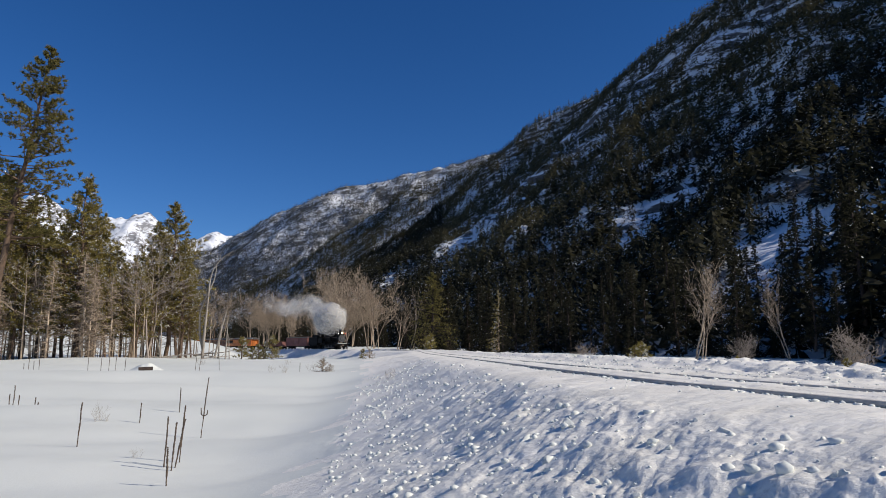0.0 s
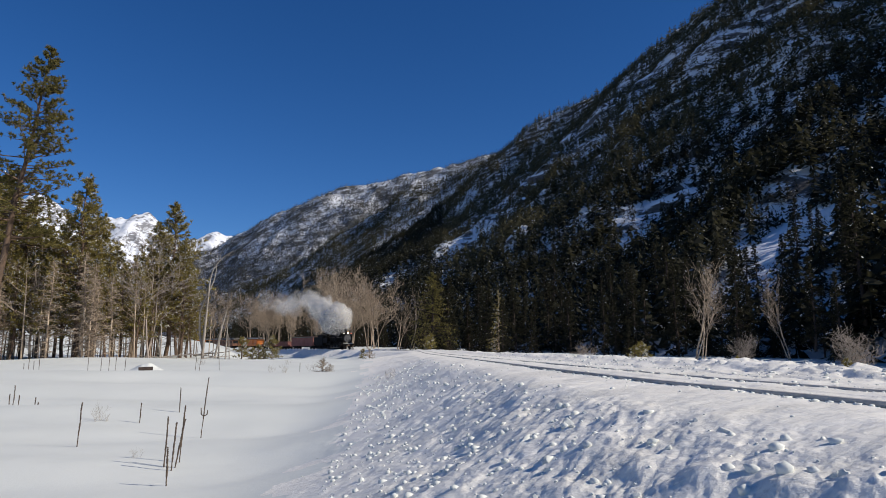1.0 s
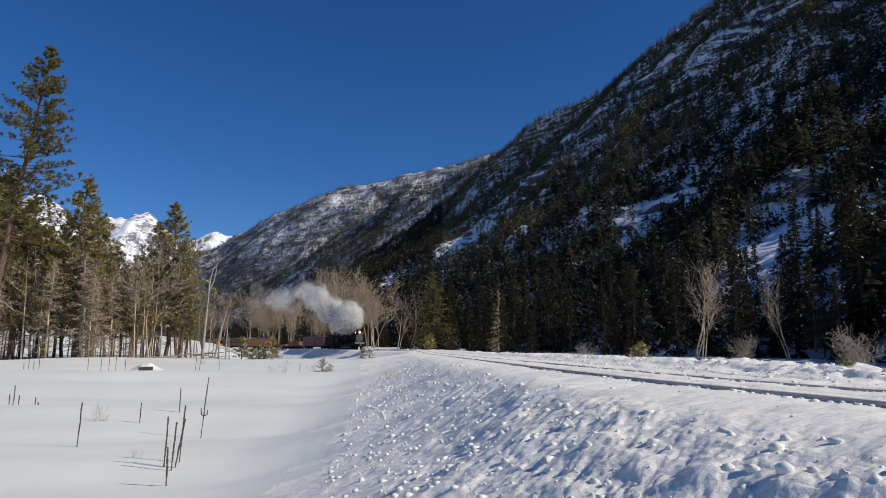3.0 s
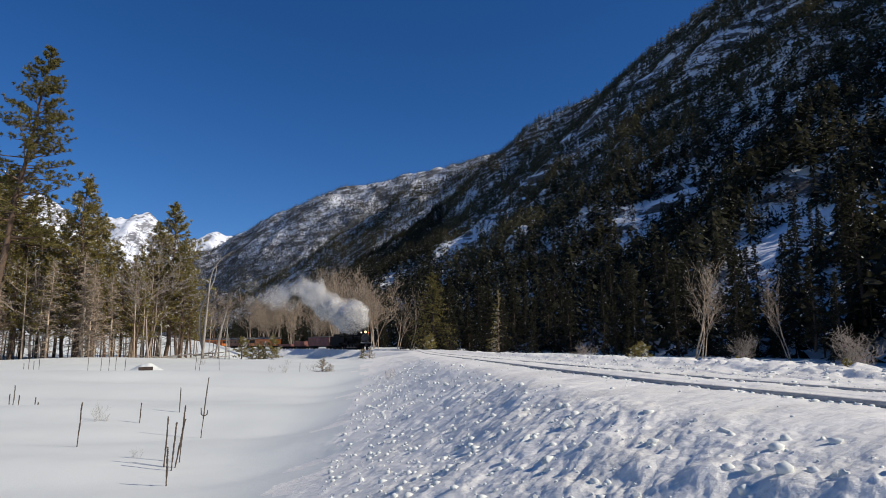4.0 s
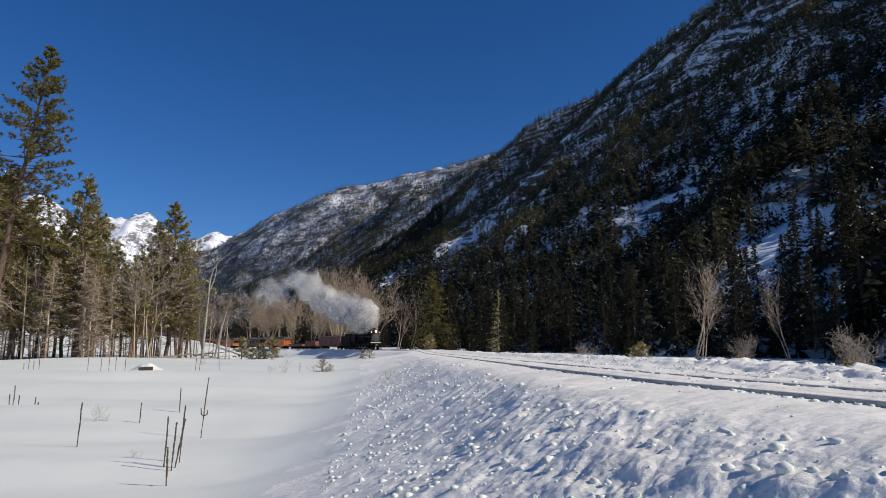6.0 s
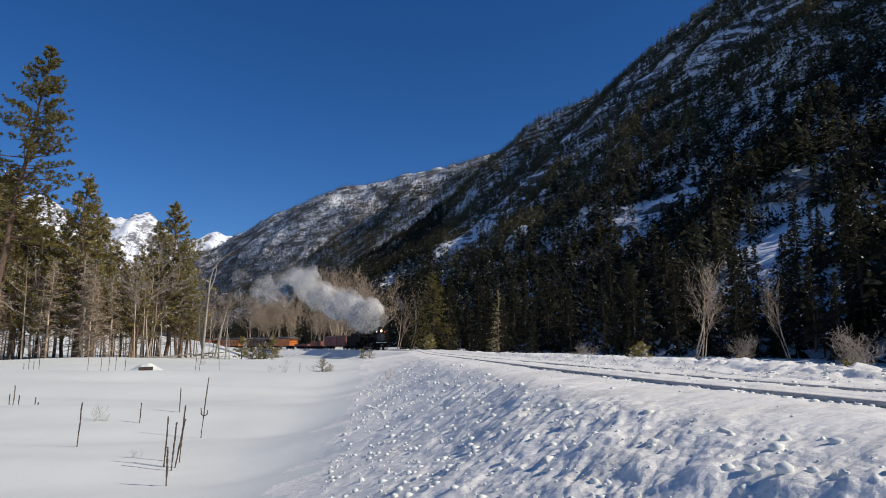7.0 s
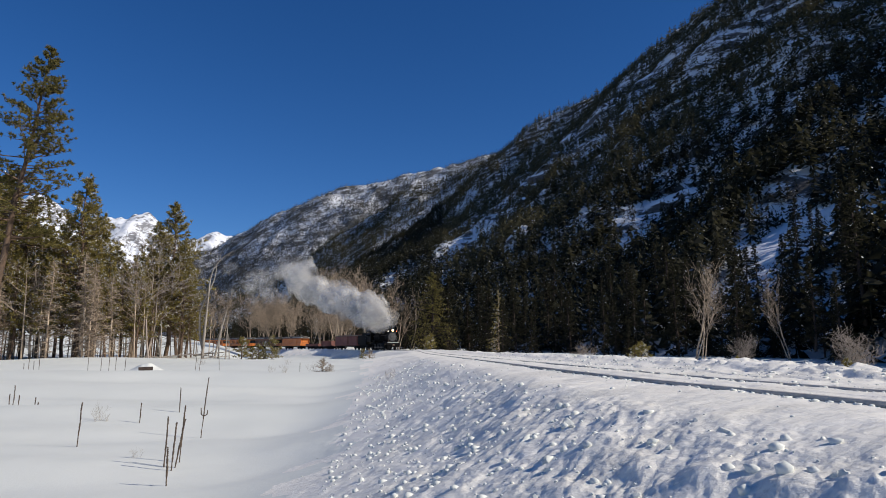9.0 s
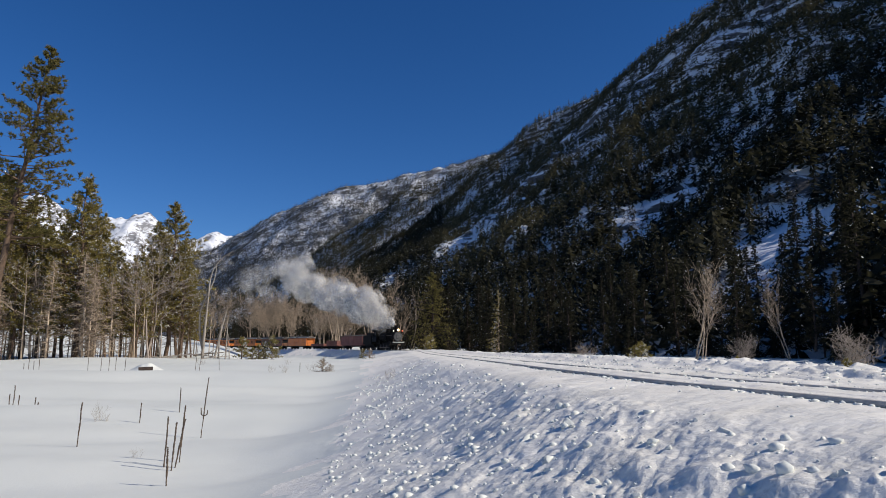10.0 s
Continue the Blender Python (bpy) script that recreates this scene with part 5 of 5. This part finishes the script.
def puff_mesh(seed, shells, mat, lumpy):
    """A soft lump of steam one unit across: veils nested in one another, each lumpy in its own way."""
    bm = bmesh.new()
    for j, radius in enumerate(shells):
        made = bmesh.ops.create_icosphere(bm, subdivisions=3, radius=1)
        shift = Vector((seed * 3.1 + j * 0.2, j * 0.15, 0))
        for v in made["verts"]:
            p = v.co.normalized()
            v.co = p * radius * (1 + lumpy * noise.fractal(p * 1.3 + shift, 0.55, 2.1, 5))
    me = bpy.data.meshes.new("steam_puff")
    bm.to_mesh(me)
    bm.free()
    me.materials.append(mat)
    me.polygons.foreach_set("use_smooth", np.ones(len(me.polygons), dtype=bool))
    return me


DENSE = [puff_mesh(k, (0.55, 0.72, 0.86, 0.97, 1.08), STEAM, 0.34) for k in range(6)]
THIN = [puff_mesh(20 + k, (0.5, 0.72, 0.9, 1.08), STEAM_THIN, 0.42) for k in range(5)]
SHRED = [puff_mesh(30 + k, (0.6, 0.85, 1.08), STEAM_FAINT, 0.5) for k in range(5)]


def stack_place(t):
    return car_pose(t, 3.0, 4.9) @ Vector((3.95, 0, 3.95))


def puff_place(t, born, side, zmax):
    """Where a puff is: held in the plume's head until it is shed, then left behind, drifting and rising."""
    s = stack_place(min(t, born))
    age = max(0.0, t - born)
    head = Vector((-2.1, 0.8, 1.6)) + Vector(side)
    rise = zmax * (1 - math.exp(-age / (6.0 if born < 0.5 else 14.0)))
    thin_out = 0.14 * max(0.0, age - 2.5) + 0.30 * max(0.0, age - 6.0) if born < 0.5 else 0.10 * min(age, 8.0)
    return s + head + Vector((-0.60 * age - 0.4 * min(age, 1.0), 0.25 * age, rise)) + Vector(side) * thin_out


PUFFS = []
rng = random.Random(4)
for k in range(80):
    born = -7.0 + 16.4 * k / 79
    zmax = 3.0 if born < -4 else float(np.interp(born, [-4, -2.6, 0.49, 0.51, 9], [4.0, 9.5, 9.5, 13.0, 11.0]))
    side = (rng.uniform(-1.1, 0.9), rng.uniform(-1.0, 1.0), rng.uniform(-0.6, 1.3))
    if born < -2.5:
        side = (side[0], side[1], abs(side[2]) + 0.5)
    if born < -4:
        me, size = rng.choice(SHRED), rng.uniform(1.0, 1.5)
    elif born < -1.0:
        me, size = rng.choice(SHRED), rng.uniform(1.4, 2.1)
    elif born < 0.5:
        me, size = rng.choice(THIN), rng.uniform(1.4, 2.0)
    elif rng.random() < 0.5:
        me, size = rng.choice(THIN), rng.uniform(1.5, 2.1)
    else:
        me, size = rng.choice(DENSE), rng.uniform(1.4, 2.1)
    ob = new("steam_puff", me)
    tagged(ob, "soft white puff of drifting steam", "steam", "steam plume")
    ob.scale = (size, size, size)
    PUFFS.append((ob, born, side, zmax, rng.uniform(0, 360), rng.uniform(-4, 4)))
JETS = []
for dx, dz, size, me in ((-0.35, 0.15, 0.30, DENSE[0]), (-0.8, 0.4, 0.42, DENSE[1]), (-1.4, 0.75, 0.6, DENSE[2]), (-4.6, -0.4, 1.2, SHRED[0]), (-6.2, -1.0, 1.2, SHRED[1]), (-3.2, -0.2, 0.9, SHRED[2]), (-8.0, 0.2, 1.4, SHRED[0])):
    ob = new("steam_jet", me)
    tagged(ob, "small white steam wisp trailing the smokestack", "steam", "steam plume")
    ob.scale = (size, size, size)
    JETS.append((ob, dx, dz))

# ================= stalks, weeds and litter in the snow =================


def stalk(x, y, h, lean, seed, fork=False):
    """A dry mullein stalk: a knobbly seed spike on a thin stem."""
    gen = np.random.default_rng(seed)
    s = new("mullein_stalk")
    V, F = [], []
    n = 34
    zs = np.linspace(-0.12, h, n)
    f = np.maximum(0, zs) / h
    wob = np.cumsum(gen.normal(0, 0.0014, (n, 2)), 0)
    rad = np.where(f < 0.25, 0.010, 0.0135) * (1 - 0.35 * f) * gen.uniform(0.75, 1.3, n)
    segs = [((lean * zs[k] + wob[k, 0], wob[k, 1], zs[k]), (lean * zs[k + 1] + wob[k + 1, 0], wob[k + 1, 1], zs[k + 1]), rad[k], rad[k + 1]) for k in range(n - 1)]
    V, F = prisms(segs, 7)
    link_mesh("stem", V, F, STALK, s)
    bits = []
    for k in range(90):
        z = gen.uniform(0.3, 1.0) * h
        a = gen.uniform(0, 6.28)
        j = int(np.clip((z + 0.12) / (h + 0.12) * (n - 1), 0, n - 1))
        p = np.array([lean * z + wob[j, 0], wob[j, 1], z])
        bits.append((p, p + np.array([math.cos(a) * 0.016, math.sin(a) * 0.016, 0.010]), 0.0045, 0.003))
    V, F = prisms(bits, 4)
    tagged(link_mesh("seed_spike", V, F, STALK, s), kind="stuff")
    if fork:
        for sgn, L in ((-1, 0.17), (1, 0.12)):
            z = h * 0.36
            V, F = prisms([((lean * z, 0, z), (lean * z + sgn * 0.06, 0, z + 0.03), 0.010, 0.012), ((lean * z + sgn * 0.06, 0, z + 0.03), (lean * z + sgn * 0.07, 0, z + L), 0.013, 0.008)], 6)
            link_mesh("side_shoot", V, F, STALK, s)
    s.matrix_basis = plant(None, x, y)
    tagged(s, "dry brown mullein stalk standing in snow", "dead stalk", "mullein stalks")


STALKS = [(-6.62, 12.73, 0.88, 0.05, False), (-5.11, 14.83, 1.42, 0.09, True), (-4.33, 10.95, 0.86, 0.06, False), (-3.78, 9.7, 0.58, 0.0, False),
          (-4.11, 10.69, 0.80, 0.06, False), (-4.15, 10.93, 0.82, 0.17, False), (-4.22, 11.3, 1.0, 0.03, False), (-7.19, 16.58, 0.52, 0.03, False), (-6.63, 17.57, 0.68, 0.04, False),
          (-11.8, 19.15, 0.62, 0.02, False), (-11.68, 19.18, 0.32, 0.02, False), (-11.3, 19.3, 0.26, 0.05, False), (-11.37, 19.57, 0.14, 0.0, False), (-12.2, 19.6, 0.4, 0.02, False),
          (-11.12, 31.08, 1.4, 0.06, False), (-10.79, 30.64, 1.3, 0.12, False), (-15.83, 32.04, 0.7, 0.0, False), (-15.6, 32.3, 1.1, 0.02, False), (-17.12, 33.35, 0.9, 0.03, False),
          (-16.0, 33.8, 1.0, 0.05, False), (-14.9, 32.4, 0.75, 0.02, False), (-11.05, 34.2, 1.2, -0.05, False), (-6.39, 30.9, 0.45, 0.0, False), (-18.4, 31.5, 0.5, 0.02, False),
          (-18.7, 31.6, 0.42, 0.0, False), (-19.1, 31.9, 0.55, 0.03, False), (-19.5, 32.2, 0.4, 0.0, False)]
for k, (x, y, h, lean, fork) in enumerate(STALKS):
    stalk(x, y, h * 0.89, lean, 300 + k, fork)

# dry, twiggy weeds and low bushes
weed = bare_tree("dry_weed", 81, 0.62, 4, WEED, 0.0045, 0.5, 2, 2, 0.7, 0.06, 0.0018)
grove(weed, "low dry twiggy weed poking through snow", "weed", "dry weeds",
      [(-8.32, 16.76, 0.85, 0.0), (-8.1, 16.7, 0.45, 1.0), (-7.42, 29.95, 0.7, 2.0), (-6.8, 29.94, 0.8, 3.0), (-5.05, 11.64, 0.4, 4.0), (-1.7, 22.6, 0.75, 5.0), (-5.9, 31.0, 0.9, 1.0), (-1.9, 24.0, 0.6, 2.0), (-4.4, 42.0, 1.0, 0.4), (-8.5, 38.0, 0.7, 2.4), (-14.0, 40.0, 0.9, 1.4)])
bush = conifer("dry_bush", 83, 0.75, 0.02, 0.36, 30, 5, 6, 0.09, 0.008, 0.0, WEED, WEED, "pine", 0.4, 0.012)
grove(bush, "tan leafy dry bush in the snow", "bush", "dry bushes", [(-5.35, 30.9, 0.85, 0.0), (-5.0, 30.6, 0.5, 1.5), (-5.1, 48.0, 0.9, 2.0)])


def snowy_log():
    log = new("sawn_log")
    bm = bmesh.new()
    tube(bm, (-0.32, 0, 0.10), (0.32, 0.04, 0.13), 0.14, 0.13, 14)
    for v in bm.verts:
        v.co += Vector((0, 0, 0.012 * math.sin(v.co.x * 40 + v.co.z * 30)))
    part("bark", bm, LOG, log, "dark weathered bark")
    log.matrix_basis = plant(None, -14.3, 33.3, 1.0, 0.35)
    tagged(log, "dark sawn log sticking out of snow", "log")
    gx, gy = np.meshgrid(np.linspace(-1, 1, 40), np.linspace(-1, 1, 30), indexing="ij")
    rr = np.hypot(gx, gy)
    gz = 0.45 * np.exp(-(rr / 0.55) ** 2.4) * (1 + 0.25 * fbm(gx * 2, gy * 2, 3, 400)) - 0.07
    i = np.arange(39)[:, None] * 30 + np.arange(29)[None]
    m = link_mesh("snow_heap", np.stack([gx * 1.25, gy * 0.9, gz], -1).reshape(-1, 3), np.stack([i, i + 30, i + 31, i + 1], -1).reshape(-1, 4), SNOW)
    m.matrix_basis = plant(None, -14.7, 34.3)
    tagged(m, "smooth little heap of snow behind the log", "snow heap")


snowy_log()

# fallen grey branches by the wood
branch = new("fallen_branch")
V, F = prisms([((-1.6, 0, 0.12), (-0.3, 0.1, 0.28), 0.06, 0.05), ((-0.3, 0.1, 0.28), (1.0, 0.05, 0.34), 0.05, 0.035), ((1.0, 0.05, 0.34), (2.0, 0.2, 0.5), 0.035, 0.01),
               ((-0.3, 0.1, 0.28), (0.3, 0.6, 0.8), 0.03, 0.008), ((0.4, 0.08, 0.3), (0.9, -0.4, 0.75), 0.025, 0.006)], 6)
link_mesh("bough", V, F, DEAD_WOOD, branch)
tagged(branch, "fallen grey branch lying on the snow", "branch", "fallen branches")
for k, (x, y, s, turn) in enumerate([(-20.0, 53.0, 1.0, 0.2), (-18.6, 54.0, 0.8, 2.8), (-17.2, 52.5, 0.7, 0.5), (-21.5, 52.2, 0.8, 3.4), (-19.2, 57.0, 1.2, 5.8)]):
    m = plant(None, x, y, s, turn)
    if k == 0:
        branch.matrix_basis = m
    else:
        copy_thing(branch, m)

# ================= broken snow on the railway bank =================


def lump_mesh(seed, flat):
    gen = random.Random(seed)
    cuts = [(Vector((gen.gauss(0, 1), gen.gauss(0, 1), gen.gauss(0, 1))).normalized(), gen.uniform(0.35, 0.75)) for _ in range(9)]
    bm = bmesh.new()
    bmesh.ops.create_icosphere(bm, subdivisions=3, radius=1)
    for v in bm.verts:
        p = v.co.normalized()
        q = p * (1 + 0.38 * noise.fractal(p * 1.8 + Vector((seed * 7.7, 0, 0)), 0.5, 2.2, 5))
        for n, h in cuts:
            over = q.dot(n) - h
            if over > 0:
                q = q - n * over * 0.92
        v.co = Vector((q.x, q.y * 0.85, max(q.z, -0.45) * flat))
    me = bpy.data.meshes.new("snow_lump")
    bm.to_mesh(me)
    bm.free()
    me.materials.append(SNOW_LUMP)
    me.polygons.foreach_set("use_smooth", np.ones(len(me.polygons), dtype=bool))
    return me


LUMPS = [lump_mesh(k, f) for k, f in enumerate((0.9, 0.7, 0.8, 0.6, 1.0, 0.75))]


def lump(x, y, size, k, turn=0.0):
    ob = new("snow_lump", LUMPS[k % 6])
    ob.matrix_basis = plant(None, x, y, size, turn, size * 0.3)
    tagged(ob, "hard white lump of ploughed snow on the bank", "snow lump", "snow lumps")


BIG = [(0.64, 5.43, 0.085), (0.01, 6.34, 0.10), (1.72, 2.68, 0.06), (0.24, 4.05, 0.085), (-0.14, 4.58, 0.075), (-0.58, 11.11, 0.13), (0.95, 7.9, 0.07),
       (-0.39, 5.2, 0.05), (1.62, 2.91, 0.045), (0.68, 4.52, 0.06), (0.06, 4.66, 0.06), (0.9, 7.2, 0.06), (0.8, 6.4, 0.05), (-0.2, 6.0, 0.06), (-0.05, 5.6, 0.07), (0.15, 5.7, 0.06), (0.4, 4.2, 0.08), (0.36, 4.6, 0.05)]
for k, (x, y, size) in enumerate(BIG):
    lump(x, y, size * 0.8, k, k * 1.3)
gen = random.Random(66)
for k in range(110):
    s = gen.uniform(36.5, 66) if k % 2 else gen.uniform(38, 50)
    c = track_at(s)
    j = int(np.searchsorted(TRACK_S, s))
    n = np.array([-TRACK_DIR[j, 1], TRACK_DIR[j, 0]])
    p = c + n * (gen.uniform(1.5, 4.4) if gen.random() < 0.8 else gen.uniform(-3.0, -2.2))
    lump(p[0], p[1], 0.022 + 0.06 * gen.random() ** 2.5, k, gen.uniform(0, 6.28))

# the small crumbs between them
g = np.random.default_rng(70)
ico = bmesh.new()
bmesh.ops.create_icosphere(ico, subdivisions=1, radius=1)
ico.verts.ensure_lookup_table()
cv = np.array([tuple(v.co) for v in ico.verts])
cf = np.array([[v.index for v in f.verts] for f in ico.faces])
ico.free()
n_crumbs = 3600
ss = 36 + 32 * g.random(n_crumbs) ** 1.5
dd = np.where(g.random(n_crumbs) < 0.78, 1.4 + 2.5 * g.random(n_crumbs) ** 0.75, np.where(g.random(n_crumbs) < 0.6, -3.3 + 1.5 * g.random(n_crumbs), -1.7 + 2.9 * g.random(n_crumbs)))
jj = np.searchsorted(TRACK_S, ss)
cx = np.interp(ss, TRACK_S, TRACK[:, 0]) - TRACK_DIR[jj, 1] * dd
cy = np.interp(ss, TRACK_S, TRACK[:, 1]) + TRACK_DIR[jj, 0] * dd
cz = ground_z(cx, cy)
size = (0.009 + 0.034 * g.random(n_crumbs) ** 3) * np.where(np.abs(dd) < 1.25, 0.55, 1.0)
jit = cv[None] * g.uniform(0.6, 1.35, (n_crumbs, len(cv), 1)) * size[:, None, None] * np.array([1.1, 1.0, 0.8])
V = jit + np.stack([cx, cy, cz + size * 0.12], -1)[:, None]
# ragged, crumbling edges of the wheel ruts
n_rut = 3600
rs = 37 + 38 * g.random(n_rut) ** 1.2
rd = g.choice([0.457, -0.457, -1.25, -1.7], n_rut, p=[0.38, 0.38, 0.14, 0.10]) + g.choice([-0.11, 0.10], n_rut) + g.normal(0, 0.035, n_rut)
rj = np.searchsorted(TRACK_S, rs)
rx = np.interp(rs, TRACK_S, TRACK[:, 0]) - TRACK_DIR[rj, 1] * rd
ry = np.interp(rs, TRACK_S, TRACK[:, 1]) + TRACK_DIR[rj, 0] * rd
rsize = 0.007 + 0.018 * g.random(n_rut) ** 2.5
jit = cv[None] * g.uniform(0.6, 1.35, (n_rut, len(cv), 1)) * rsize[:, None, None] * np.array([1.5, 1.0, 0.7])
V = np.concatenate([V, jit + np.stack([rx, ry, ground_z(rx, ry) + rsize * 0.1], -1)[:, None]])
n_crumbs += n_rut
F = cf[None] + (np.arange(n_crumbs) * len(cv))[:, None, None]
crumbs = link_mesh("snow_crumbs", V.reshape(-1, 3), F.reshape(-1, 3), SNOW_LUMP)
tagged(crumbs, "crumbs of broken snow on the railway bank", "snow", kind="stuff")

# ================= what moves =================


def motions():
    times = [0.5 * k for k in range(21)]
    for car, half, middle, own in TRAIN:
        walk(car, [(t, car_pose(t, half, middle)) for t in times])
    for car, half, middle, own in TRAIN[:3]:
        for w, r in own:
            x, y, z = w.location
            rows = []
            for k in range(41):
                t = k * 0.25
                rows.append((t, pose(x, y, z, 0, math.degrees(SPEED * t / r), 0)))
            walk(w, rows)
    for ob, born, side, zmax, turn, spin in PUFFS:
        walk(ob, [(t, Matrix.Translation(puff_place(t, born, side, zmax)) @ pose(0, 0, 0, 0, 0, turn + spin * t)) for t in times])
    for k, (ob, dx, dz) in enumerate(JETS):
        rows = []
        for t in times:
            m = car_pose(t, 3.0, 5.8)
            rows.append((t, Matrix.Translation(m @ Vector((3.95 + dx, 0, 3.95 + dz))) @ pose(0, 0, 0, 0, 0, 40 * k + 30 * t)))
        walk(ob, rows)


motions()
